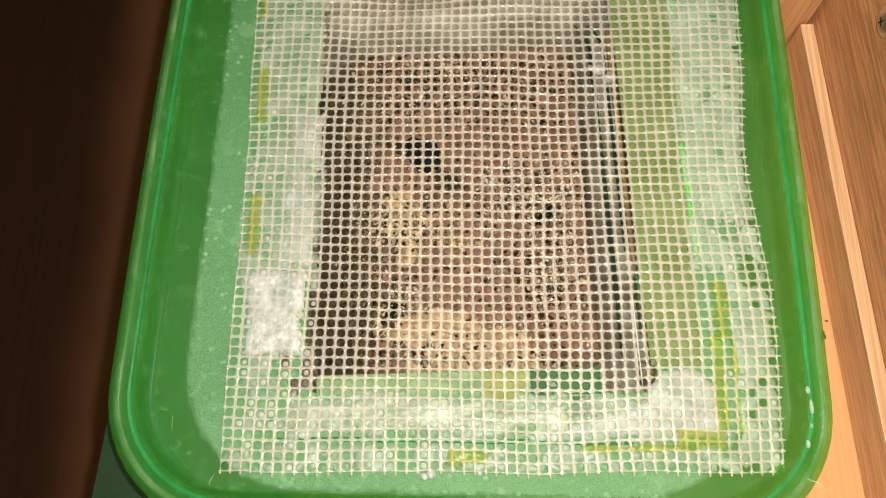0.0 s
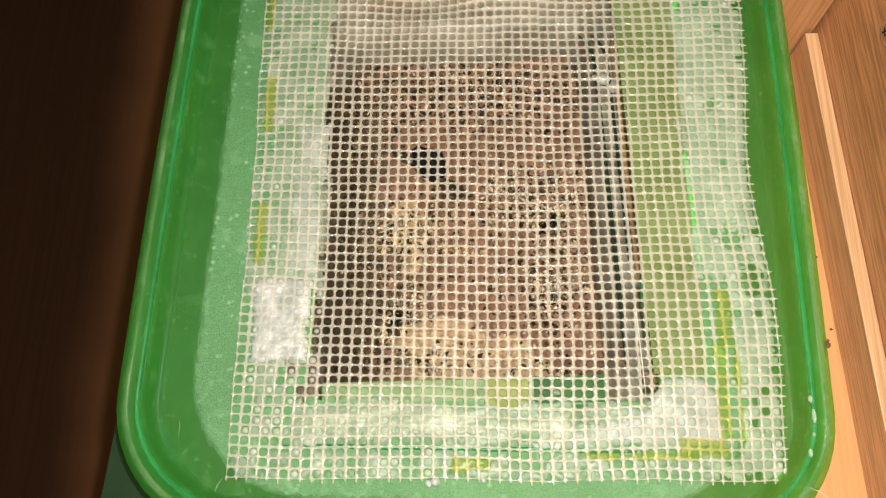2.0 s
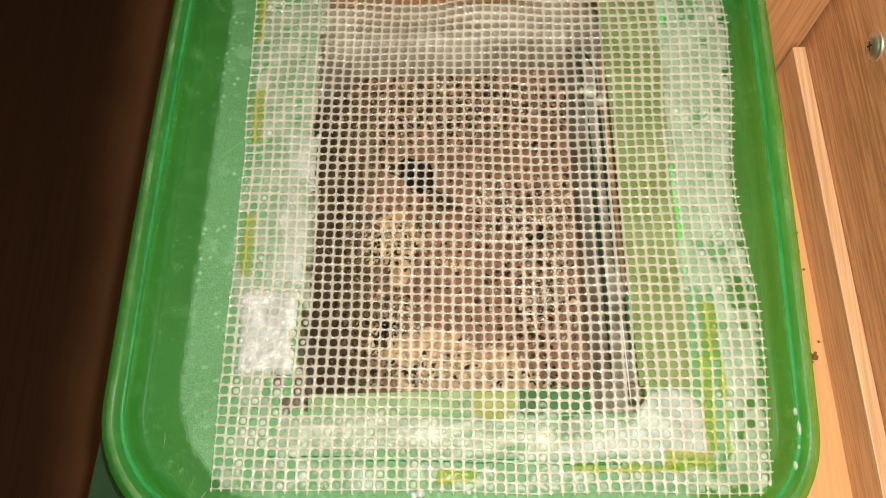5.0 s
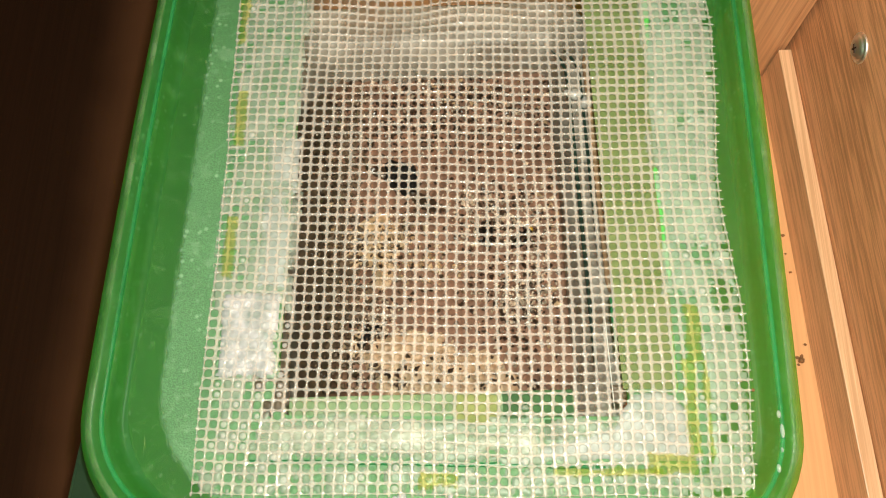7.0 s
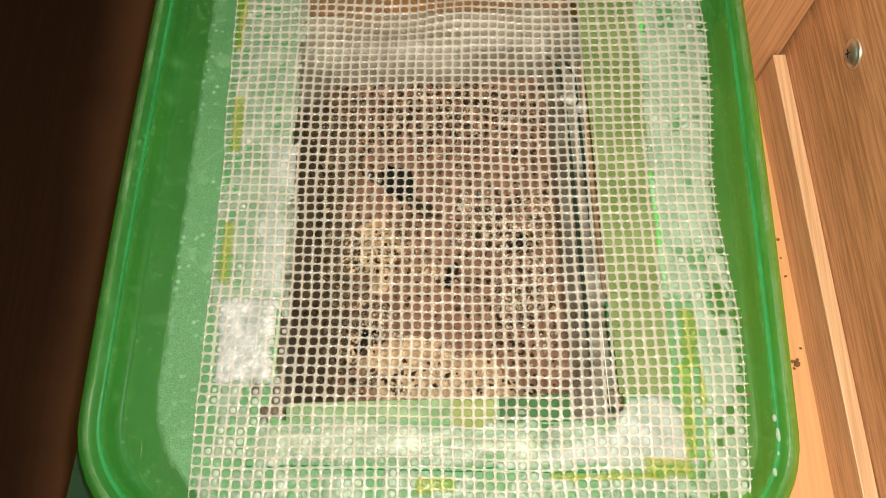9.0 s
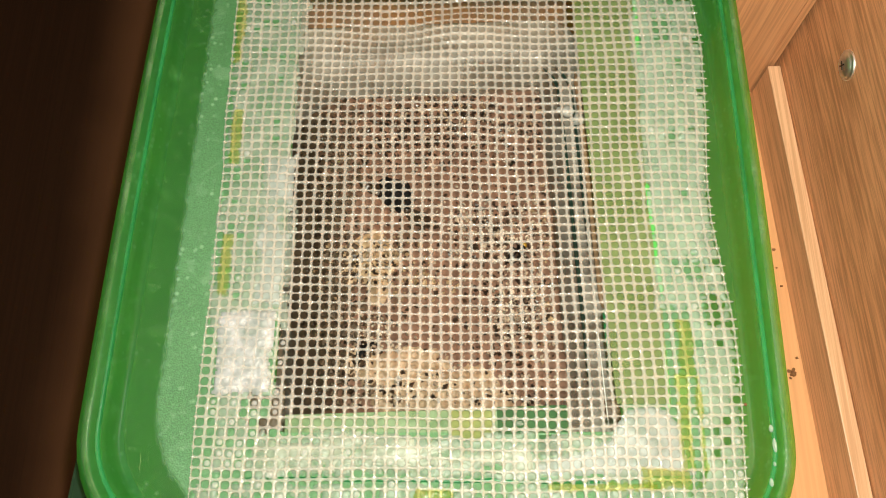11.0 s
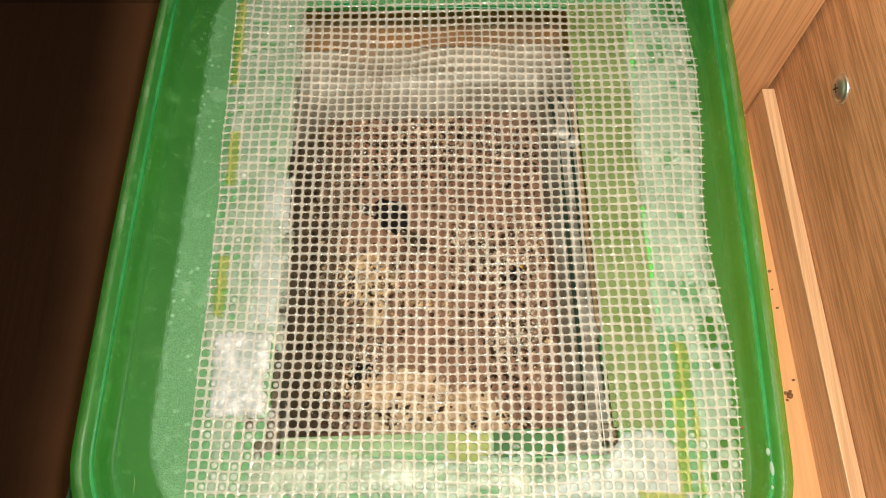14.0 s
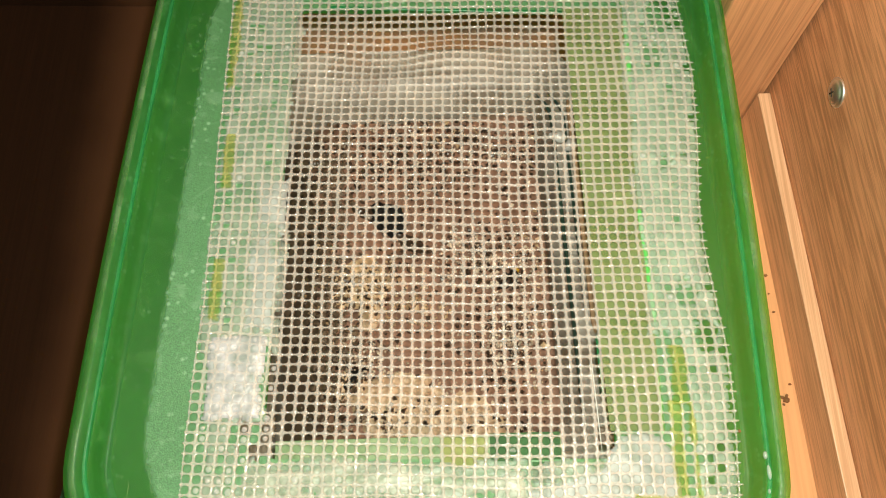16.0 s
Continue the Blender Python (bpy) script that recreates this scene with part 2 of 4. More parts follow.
AMBER = shader("amber_beetle_spot", (0.45, 0.26, 0.02), 0.3, None, 300, 0.3, 0.1, 900)
STEEL = shader("polished_steel", (0.85, 0.85, 0.82), 0.42, None, 60, 0.1, 0.05, 900, metal=1.0)
SLOT = shader("dark_recess", (0.03, 0.028, 0.025), 0.4, None, 60, 0.1, 0.0, 900, metal=0.6)
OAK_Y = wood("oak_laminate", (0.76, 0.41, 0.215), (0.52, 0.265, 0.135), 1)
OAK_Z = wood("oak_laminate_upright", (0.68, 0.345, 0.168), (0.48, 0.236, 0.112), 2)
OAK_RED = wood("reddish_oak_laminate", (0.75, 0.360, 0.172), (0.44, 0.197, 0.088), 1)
EDGE = wood("pale_oak_edge", (0.82, 0.50, 0.29), (0.62, 0.345, 0.185), 1)
BOARD = wood("warm_board", (0.80, 0.41, 0.185), (0.71, 0.355, 0.155), 1, 0.5)
# near-black brown: the shade left of the box painted into the board
SHADE_BOARD = wood("shade_dark_board", (0.0185, 0.0072, 0.0028), (0.0155, 0.0060, 0.0023), 1, 0.95)


def shade_falloff(m, x0, x1, color):
    """The painted shade gives way, unevenly, to a browner tone between x0 and x1."""
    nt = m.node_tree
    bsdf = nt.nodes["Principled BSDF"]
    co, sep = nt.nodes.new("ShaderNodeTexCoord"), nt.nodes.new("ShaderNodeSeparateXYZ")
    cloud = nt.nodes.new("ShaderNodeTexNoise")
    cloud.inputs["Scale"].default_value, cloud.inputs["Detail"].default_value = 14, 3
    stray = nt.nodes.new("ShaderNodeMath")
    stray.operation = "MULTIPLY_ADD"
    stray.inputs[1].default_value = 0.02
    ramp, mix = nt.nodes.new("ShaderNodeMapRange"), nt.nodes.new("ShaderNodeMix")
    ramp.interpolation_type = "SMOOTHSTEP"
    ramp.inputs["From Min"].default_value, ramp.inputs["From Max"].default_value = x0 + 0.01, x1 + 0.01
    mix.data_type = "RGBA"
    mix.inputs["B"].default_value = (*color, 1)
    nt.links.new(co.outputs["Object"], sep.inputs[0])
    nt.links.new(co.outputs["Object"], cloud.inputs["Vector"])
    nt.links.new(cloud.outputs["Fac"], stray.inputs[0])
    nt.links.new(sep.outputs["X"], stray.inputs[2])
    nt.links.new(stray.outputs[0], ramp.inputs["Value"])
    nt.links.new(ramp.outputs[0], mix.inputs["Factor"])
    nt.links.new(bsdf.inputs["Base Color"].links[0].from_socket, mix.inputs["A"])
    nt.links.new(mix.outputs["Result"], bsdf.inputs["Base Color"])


shade_falloff(SHADE_BOARD, -0.152, -0.122, (0.078, 0.0320, 0.0138))
SHADE_BOARD.node_tree.nodes["Principled BSDF"].inputs["Specular IOR Level"].default_value = 0.08
JOINT_SHADE = shader("contact_shadow_brown", (0.022, 0.010, 0.006), 0.9, None, 60, 0.2, 0.1, 300)
PLASTER = shader("cream_plaster", (0.45, 0.40, 0.33), 0.9, None, 2, 0.1, 0.1, 40)


# ---- building helpers ----
def part(name, bm, material, parent=None, label="", smooth=False):
    me = bpy.data.meshes.new(name)
    bm.normal_update()
    bm.to_mesh(me)
    bm.free()
    me.materials.append(material)
    if smooth:
        me.shade_smooth()
    ob = new(name, me)
    if parent:
        ob.parent = parent
    if label:
        ob["label"] = label
    return ob


def pieces(name, verts, faces, material, parent=None, label="", smooth=False):
    me = bpy.data.meshes.new(name)
    me.from_pydata([tuple(v) for v in verts], [], faces)
    me.materials.append(material)
    if smooth:
        me.shade_smooth()
    ob = new(name, me)
    if parent:
        ob.parent = parent
    if label:
        ob["label"] = label
    return ob


def empty(name, x=0, y=0, z=0):
    ob = new(name)
    ob.empty_display_size = 0.02
    ob.location = (x, y, z)
    return ob


def block(x0, x1, y0, y1, z0, z1, bevel=0.0006):
    bm = bmesh.new()
    bmesh.ops.create_cube(bm, size=1)
    for v in bm.verts:
        v.co = Vector((x0 + (v.co.x + 0.5) * (x1 - x0), y0 + (v.co.y + 0.5) * (y1 - y0), z0 + (v.co.z + 0.5) * (z1 - z0)))
    if bevel:
        bmesh.ops.bevel(bm, geom=bm.edges[:], offset=bevel, segments=2, affect="EDGES", profile=0.5)
    return bm


def outline(x0, x1, y0, y1, r, corner=12, side=14):
    """A rounded rectangle as points, anticlockwise; the same count for every size."""
    pts = []
    for cx, cy, a0 in ((x1 - r, y0 + r, -90), (x1 - r, y1 - r, 0), (x0 + r, y1 - r, 90), (x0 + r, y0 + r, 180)):
        for i in range(corner + 1):
            a = radians(a0 + 90 * i / corner)
            pts.append(Vector((cx + r * math.cos(a), cy + r * math.sin(a), 0)))
    full = []
    for i, p in enumerate(pts):
        q = pts[(i + 1) % len(pts)]
        full.append(p)
        if i % (corner + 1) == corner:
            full += [p.lerp(q, k / side) for k in range(1, side)]
    return full


def loft(rings, closed=False):
    """A skin over rings of equally many points."""
    bm = bmesh.new()
    loops = [[bm.verts.new(p) for p in ring] for ring in rings]
    pairs = list(zip(loops, loops[1:])) + ([(loops[-1], loops[0])] if closed else [])
    for a, b in pairs:
        n = len(a)
        for i in range(n):
            bm.faces.new((a[i], a[(i + 1) % n], b[(i + 1) % n], b[i]))
    return bm


def raised(ring, z):
    return [Vector((p.x, p.y, z)) for p in ring]


def fbm(x, y, z=0.0, s=1.0, octaves=4):
    return noise.fractal(Vector((x * s, y * s, z)), 0.6, 2.0, octaves)


# ---- the cabinet ----
FLOOR_Z = -0.07
BACK_Y = 0.249
tagged(part("floor", block(-0.060, 0.160, -0.35, BACK_Y, FLOOR_Z - 0.018, FLOOR_Z), BOARD), "warm orange-brown board under the storage box", "floor", kind="structure")
tagged(part("floor_dark", block(-0.30, -0.0605, -0.35, BACK_Y, FLOOR_Z - 0.018, FLOOR_Z - 0.0005), SHADE_BOARD), "board with shade in its dark colour, browner along the box", "floor", kind="structure")
SKEW = Matrix.Translation((0.1375, 0, 0)) @ Matrix.Rotation(radians(2.4), 4, "Z") @ Matrix.Translation((-0.1375, 0, 0))


def skewed(bm):
    """The cabinet stands a little askew to the box."""
    bmesh.ops.transform(bm, matrix=SKEW, verts=bm.verts)
    return bm


RAIL_X, PANEL_X, POST_Y = 0.1375, 0.1425, 0.1905
tagged(part("wall_back", block(-0.30, 0.097, BACK_Y, BACK_Y + 0.018, FLOOR_Z - 0.018, 0.50), SHADE_BOARD), "back board of a cabinet, shade put into its dark brown", "wall", kind="structure")
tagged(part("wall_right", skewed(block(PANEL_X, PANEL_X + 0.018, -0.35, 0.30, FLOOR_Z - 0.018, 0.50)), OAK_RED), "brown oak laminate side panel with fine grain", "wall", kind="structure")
# out of view, added to block lamp light over the left floor
tagged(part("light_block_left", block(-0.268, -0.25, -0.35, BACK_Y, FLOOR_Z, 0.002), SHADE_BOARD), "unseen low dark side board added as a light block", "wall", kind="structure")
rail = empty("trim", 0.14, -0.35, FLOOR_Z)
tagged(rail, "thin oak strip with a pale top edge along the panel", "trim", kind="structure")


def seated(ob, parent):
    """Keep a mesh built in world metres in place under a parent that stands elsewhere."""
    ob.parent = parent
    ob.matrix_parent_inverse = Matrix.Translation(-parent.location)
    return ob


seated(part("strip_face", skewed(block(RAIL_X, PANEL_X - 0.0002, -0.35, POST_Y - 0.0003, FLOOR_Z, -0.0490, 0.0002)), OAK_Y), rail)
seated(part("strip_edge", skewed(block(RAIL_X - 0.0002, PANEL_X - 0.0002, -0.35, POST_Y - 0.0003, -0.0489, -0.0480, 0.0003)), EDGE, label="pale raw oak edge"), rail)
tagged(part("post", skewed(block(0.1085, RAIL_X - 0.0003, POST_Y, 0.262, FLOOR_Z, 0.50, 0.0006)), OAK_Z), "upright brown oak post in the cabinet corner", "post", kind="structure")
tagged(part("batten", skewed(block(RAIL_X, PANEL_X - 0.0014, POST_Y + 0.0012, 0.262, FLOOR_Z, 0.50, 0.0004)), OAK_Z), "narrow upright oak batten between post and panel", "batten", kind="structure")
# dark strip paints the contact shadow in the corner beside the batten
tagged(part("joint", skewed(block(PANEL_X - 0.0013, PANEL_X - 0.0002, POST_Y + 0.0030, 0.262, FLOOR_Z, 0.50, 0.0002)), JOINT_SHADE), "joint between batten and panel, contact shadow as a dark strip", "joint", kind="structure")

# the room around
for nm, b in (("room_wall_north", (-1.8, 1.8, 1.8, 1.9, -0.0885, 1.6)), ("room_wall_south", (-1.8, 1.8, -1.9, -1.8, -0.0885, 1.6)),
              ("room_wall_west", (-1.9, -1.8, -1.8, 1.8, -0.0885, 1.6)), ("room_wall_east", (1.8, 1.9, -1.8, 1.8, -0.0885, 1.6)),
              ("room_floor", (-1.8, 1.8, -1.8, 1.8, -0.19, -0.0885)), ("room_ceiling", (-1.8, 1.8, -1.8, 1.8, 1.6, 1.7))):
    tagged(part(nm, block(*b, 0), PLASTER), "plain cream plaster closing the dim room", "wall", kind="structure")


# ---- the screw in the side panel ----
def screw_head(x, y, z):
    thing = empty("screw", x, y, z)
    prof = [(0.0052, 0.0), (0.0052, 0.0004), (0.0049, 0.0007), (0.0045, 0.0007), (0.0042, 0.0011), (0.0034, 0.0016), (0.0022, 0.0019), (0.0010, 0.0020)]
    rings = [[Vector((-h, r * math.cos(a), r * math.sin(a))) for a in [2 * math.pi * i / 32 for i in range(32)]] for r, h in prof]
    bm = loft(rings)
    bm.faces.new([v for v in bm.verts][-32:])
    bmesh.ops.recalc_face_normals(bm, faces=bm.faces)
    part("head", bm, STEEL, thing, smooth=True)
    for k, ang in enumerate((20, 110)):
        bm = block(-0.00212, -0.0014, -0.0015, 0.0015, -0.00028, 0.00028, 0.0001)
        bmesh.ops.rotate(bm, verts=bm.verts, cent=(0, 0, 0), matrix=Matrix.Rotation(radians(ang), 3, "X"))
        part("slot", bm, SLOT, thing, "dark cross recess")
    return tagged(thing, "shiny domed steel cross-head screw in the oak panel", "screw")


screw = screw_head(PANEL_X, 0.161, -0.003)
screw.matrix_basis = SKEW @ screw.matrix_basis

# ---- crumbs of rubber-brown dirt beside the box ----
for cx, cy, s in ((0.1300, 0.0720, 0.0011), (0.1288, 0.0730, 0.0007), (0.1305, 0.0735, 0.0006), (0.1290, 0.0705, 0.0005), (0.1325, 0.078, 0.0006), (0.1308, 0.106, 0.0006), (0.1300, 0.1135, 0.0004), (0.1300, 0.121, 0.0006)):
    bm = bmesh.new()
    bmesh.ops.create_icosphere(bm, subdivisions=2, radius=s)
    for v in bm.verts:
        v.co *= 1 + 0.7 * noise.noise(v.co * 900 + Vector((cx * 999, cy * 999, 0)))
        v.co += Vector((cx, cy, FLOOR_Z + s * 0.7))
    tagged(part("crumb", bm, DIRT), "tiny brown dirt crumb on the board", "crumb", "crumbs beside the box")


# ---- the lid ----
LX, LY0, LY1, LR = 0.0985, 0.0025, 0.230, 0.037
OX, OY0, OY1 = 0.0465, 0.0405, 0.192


def warped(ring):
    """The lid sits slightly turned under the mesh, and its long sides bow a little."""
    return [Vector((p.x * (1.005 - 1.2 * (p.y - 0.06) ** 2) + LID_TURN * (p.y - 0.068), p.y - LID_TURN * p.x, p.z)) for p in ring]


def lid_ring(d, z):
    return warped(raised(outline(-LX + d, LX - d, LY0 + d, LY1 - d, LR - d), z))


def storage_lid():
    thing = empty("lid", 0, LY0, FLOOR_Z)
    rings = [lid_ring(d, z) for d, z in (
        (0.0000, -0.009), (0.0000, 0.0000), (0.0004, 0.0022), (0.0012, 0.0040), (0.0022, 0.0053), (0.0032, 0.0060), (0.0042, 0.0061), (0.0052, 0.0056),
        (0.0060, 0.0047), (0.0066, 0.0041), (0.0071, 0.0040), (0.0076, 0.0043), (0.0081, 0.0040), (0.0087, 0.0026), (0.0094, 0.0004), (0.0102, -0.0007), (0.0110, -0.0010))]
    hole = outline(-OX, OX + 0.005, OY0, OY1, 0.004)
    rings += [raised(hole, -0.0010), raised(hole, -0.0026), lid_ring(0.0125, -0.0026), lid_ring(0.0100, -0.0020), lid_ring(0.0080, 0.0020),
              lid_ring(0.0038, 0.0042), lid_ring(0.0018, 0.001), lid_ring(0.0014, -0.009)]
    bm = loft(rings, True)
    bmesh.ops.recalc_face_normals(bm, faces=bm.faces)
    ob = seated(part("lid_panel", bm, GREEN, smooth=True), thing)
    ob.data.set_sharp_from_angle(angle=radians(50))
    # the matt-textured middle field, a hair above the smooth border
    field, hole = warped(outline(-0.0868, 0.0868, 0.0100, 0.2200, 0.033)), outline(-OX - 0.0002, OX + 0.0052, OY0 - 0.0002, OY1 + 0.0002, 0.004)
    seated(part("matt_field", loft([raised(field, -0.0006), raised(hole, -0.0005), raised(hole, -0.0009)]), MATT, label="pale frosted green field"), thing)
    # brighter green stands in for light caught in the rim groove
    line = [lid_ring(d, z) for d, z in ((0.0063, 0.0047), (0.0067, 0.0044), (0.0071, 0.0043), (0.0075, 0.0045))]
    seated(part("rim_glow_groove", loft(line), GROOVE_GLOW, label="shallow groove inside the rim, caught light painted in", smooth=True), thing)
    # pale strip paints the highlight along the rim crest
    seated(part("rim_crest", loft([lid_ring(d, z) for d, z in ((0.0030, 0.0060), (0.0035, 0.0063), (0.0041, 0.0064), (0.0047, 0.0061))]), CREST_SHINE, label="pale crest of the rim, its highlight painted on", smooth=True), thing)
    # a corner tab to pull the lid by
    tab = [Vector((p.x + 0.075 * (p.y + 0.016), p.y, 0)) for p in outline(-0.1060, -0.080, -0.016, 0.06, 0.008)]
    bm = loft([raised(tab, -0.0085), raised(tab, -0.0070)])
    n = len(tab)
    bm.verts.ensure_lookup_table()
    bm.faces.new([bm.verts[i] for i in range(n)])
    bm.faces.new([bm.verts[n + i] for i in range(n)])
    bmesh.ops.recalc_face_normals(bm, faces=bm.faces)
    seated(part("pull_tab", bm, TAB, label="grey-green pull tab"), thing)
    return thing


lid = storage_lid()
tagged(lid, "translucent green plastic lid with a window of glued-on white mesh", "lid")

# ---- the mesh glued over the window ----
PX, PY = 0.00297, 0.00278
MX0, MY0, COLS, ROWS = -0.0675, 0.0195, 51, 68


def sway(x, y):
    """How the soft mesh strays from a true grid."""
    dx = 0.0011 * fbm(x, y, 1.3, 22, 2) + 0.00022 * fbm(x, y, 4.1, 170, 2)
    dy = 0.0012 * fbm(x, y, 7.7, 20, 2) + 0.00022 * fbm(x, y, 9.2, 170, 2)
    right = max(0.0, (x - 0.05) / 0.035)
    dx += right * (0.0012 * math.sin((y - 0.03) * 62) + 0.0007)
    over = max(0.0, 1 - abs(x) / 0.05) * max(0.0, min(1.0, (y - 0.045) / 0.03)) * max(0.0, min(1.0, (0.188 - y) / 0.02))
    dz = 0.0009 + 0.0005 * fbm(x, y, 2.2, 45, 3) - 0.0012 * over
    fold = math.exp(-((y - 0.172) / 0.008) ** 2) * max(0.0, 1 - abs(x) / 0.06)
    dz += 0.0016 * fold * math.sin(x * 130 + 1) + 0.0007 * fold
    dy += 0.0010 * fold * math.sin(x * 95)
    return dx, dy, max(dz, 0.0002 if over < 0.02 else -0.004)


def mesh_screen(thing):
    verts, faces = [], []
    N = 16

    def square(a):
        c, s = math.cos(a), math.sin(a)
        k = 1 / max(abs(c), abs(s))
        return c * k, s * k

    def soft(a, p):
        c, s = math.cos(a), math.sin(a)
        k = 1 / ((abs(c) ** p + abs(s) ** p) ** (1 / p))
        return c * k, s * k

    edge = [square(2 * math.pi * i / N) for i in range(N)]
    for j in range(ROWS):
        for i in range(COLS):
            cx, cy = MX0 + (i + 0.5) * PX, MY0 + (j + 0.5) * PY
            dx, dy, dz = sway(cx, cy)
            gx = 1 + 0.06 * noise.noise(Vector((i * 0.9, j * 0.9, 3)))
            base = len(verts)
            for kind in range(4):
                for q in range(N):
                    a = 2 * math.pi * q / N
                    if kind in (0, 3):
                        ux, uy = edge[q]
                        x, y = cx + ux * PX / 2, cy + uy * PY / 2
                        sx, sy, sz = sway(x, y)
                        h = (0.00034 if abs(ux) > 0.99 else 0.00020) if kind == 0 else -0.0004
                        verts.append((x + sx, y + sy, sz + h))
                    elif kind == 1:
                        ux, uy = edge[q]
                        vx, vy = soft(a, 2.6)
                        x, y = cx + (0.30 * ux + 0.70 * vx * 0.78) * PX / 2, cy + (0.30 * uy + 0.70 * vy * 0.83) * PY / 2
                        verts.append((x + dx, y + dy, dz + 0.00040))
                    else:
                        vx, vy = soft(a, 2.6)
                        verts.append((cx + dx + vx * 0.71 * gx * PX / 2, cy + dy + vy * 0.78 * gx * PY / 2, dz - 0.00005))
            for k in range(3):
                for q in range(N):
                    r = (q + 1) % N
                    faces.append((base + k * N + q, base + k * N + r, base + k * N + N + r, base + k * N + N + q))

    def stub(x, y, ux, uy, length):
        sx, sy, sz = sway(x, y)
        x, y, z = x + sx, y + sy, sz
        b = len(verts)
        w, px, py = 0.00042, -uy, ux
        for d, f in ((-0.0003, 1.0), (length * 0.6, 0.8), (length, 0.35)):
            for e, h in ((-1, 0), (0, 1), (1, 0), (0, -1)):
                verts.append((x + ux * d + px * w * f * e, y + uy * d + py * w * f * e, z + 0.0004 * f * h))
        for k in range(2):
            for q in range(4):
                r = (q + 1) % 4
                faces.append((b + k * 4 + q, b + k * 4 + r, b + k * 4 + 4 + r, b + k * 4 + 4 + q))
        faces.append((b + 8, b + 9, b + 10, b + 11))

    for j in range(ROWS + 1):
        y = MY0 + j * PY
        stub(MX0 + COLS * PX, y, 1, 0, random.uniform(0.0003, 0.0013))
        stub(MX0, y, -1, 0, random.uniform(0.0002, 0.0006))
    for i in range(COLS + 1):
        stub(MX0 + i * PX, MY0, 0, -1, random.uniform(0.0006, 0.0014))
    return seated(pieces("mesh_screen", verts, faces, MESH, label="white square-holed plastic mesh", smooth=True), thing)


mesh_screen(lid)


# ---- glue ----
def film(name, label, material, thing, inside, step, low, x0, x1, y0, y1, high=0.0006, on=0.0):
    """An uneven film of glue: small faces kept where inside(x, y) > 0, thicker towards the middle of each patch."""
    nx, ny = int((x1 - x0) / step), int((y1 - y0) / step)
    keep, verts, faces = {}, [], []
    val = {}
    for j in range(ny + 1):
        for i in range(nx + 1):
            x, y = x0 + i * step, y0 + j * step
            val[i, j] = inside(x, y)

    def vert(i, j):
        if (i, j) not in keep:
            x, y = x0 + i * step, y0 + j * step
            v = max(0.0, min(1.0, val[i, j]))
            keep[i, j] = len(verts)
            z = low + on * sway(x, y)[2] + high * (v ** 0.5) * (1 + 0.5 * fbm(x, y, 5, 420, 3))
            verts.append((x, y, z if val[i, j] > 0 else z - 0.0004))
        return keep[i, j]

    for j in range(ny):
        for i in range(nx):
            if max(val[i, j], val[i + 1, j], val[i, j + 1], val[i + 1, j + 1]) > 0:
                faces.append((vert(i, j), vert(i + 1, j), vert(i + 1, j + 1), vert(i, j + 1)))
    ob = seated(pieces(name, verts, faces, material, label=label, smooth=True), thing)
    return ob


def box(x, y, x0, x1, y0, y1, soft=0.002):
    """1 well inside the rectangle, negative outside."""
    return min(x - x0, x1 - x, y - y0, y1 - y) / soft


CELL = random.Random(11)
BARE = {(i, j): CELL.random() for i in range(-2, COLS + 3) for j in range(-2, ROWS + 3)}


def bare(x, y, share):
    """Whether the mesh hole here has stayed free of glue."""
    sx, sy, _ = sway(x, y)
    i, j = int((x - sx - MX0) / PX), int((y - sy - MY0) / PY)
    patchy = share * (1 + 1.6 * noise.noise(Vector((i * 0.35, j * 0.35, 7))))
    return BARE.get((i, j), 1) < patchy


def thin_glue(x, y):
    n = 0.9 * fbm(x, y, 0, 130, 4) + 0.5 * fbm(x, y, 3, 420, 2)
    streak = 0.8 * fbm(x * 0.25, y, 6, 260, 3)
    down = 0.8 * fbm(x, y * 0.12, 9, 300, 3)
    left = 0.16 + min(0.8, box(x, y, -0.0655, -0.0458, 0.072, 0.200, 0.005)) + 0.6 * down
    low = min(0.30, box(x, y, -0.062, -0.046, 0.030, 0.054, 0.005))
    near = 0.16 + min(0.75, box(x, y, -0.052, 0.066, 0.0285, 0.0395, 0.004)) + streak * 0.8
    edge = min(0.10, box(x, y, -0.066, 0.084, 0.0195, 0.0262, 0.003))
    rim = 0.0836 + sway(0.083, y)[0]
    if x > rim:
        return -1
    right = 0.25 + min(0.75, box(x, y, 0.0652, rim + 0.003, 0.078, 0.206, 0.005)) + 0.6 * down
    corner = min(0.5, box(x, y, 0.0735, 0.0845, 0.020, 0.080, 0.004)) + 0.3 * down
    b = max(left, low, near, edge, right, corner)
    # no glue over the window corner, where a dark patch is added
    notch = box(x, y, -0.0540, -0.0445, 0.0395, 0.0510, 0.002) + 1.2 * fbm(x, y, 31, 220, 3)
    if b < -0.3 or bare(x, y, 0.36 if x < -0.043 and y < 0.053 else 0.11 if x < -0.05 else 0.05 if y > 0.08 else 0.10) or notch > 0.3:
        return -1
    for cx, cy, r in ((0.0745, 0.1745, 0.0042), (0.0780, 0.1910, 0.0052), (0.0745, 0.1330, 0.0026), (0.0760, 0.0890, 0.0034), (0.0800, 0.0760, 0.0040)):
        if math.hypot(x - cx, (y - cy) * 0.8) < r * (1 + 0.5 * fbm(x, y, 14, 300, 3)):
            return -1
    return b + n * 0.45 - 0.04


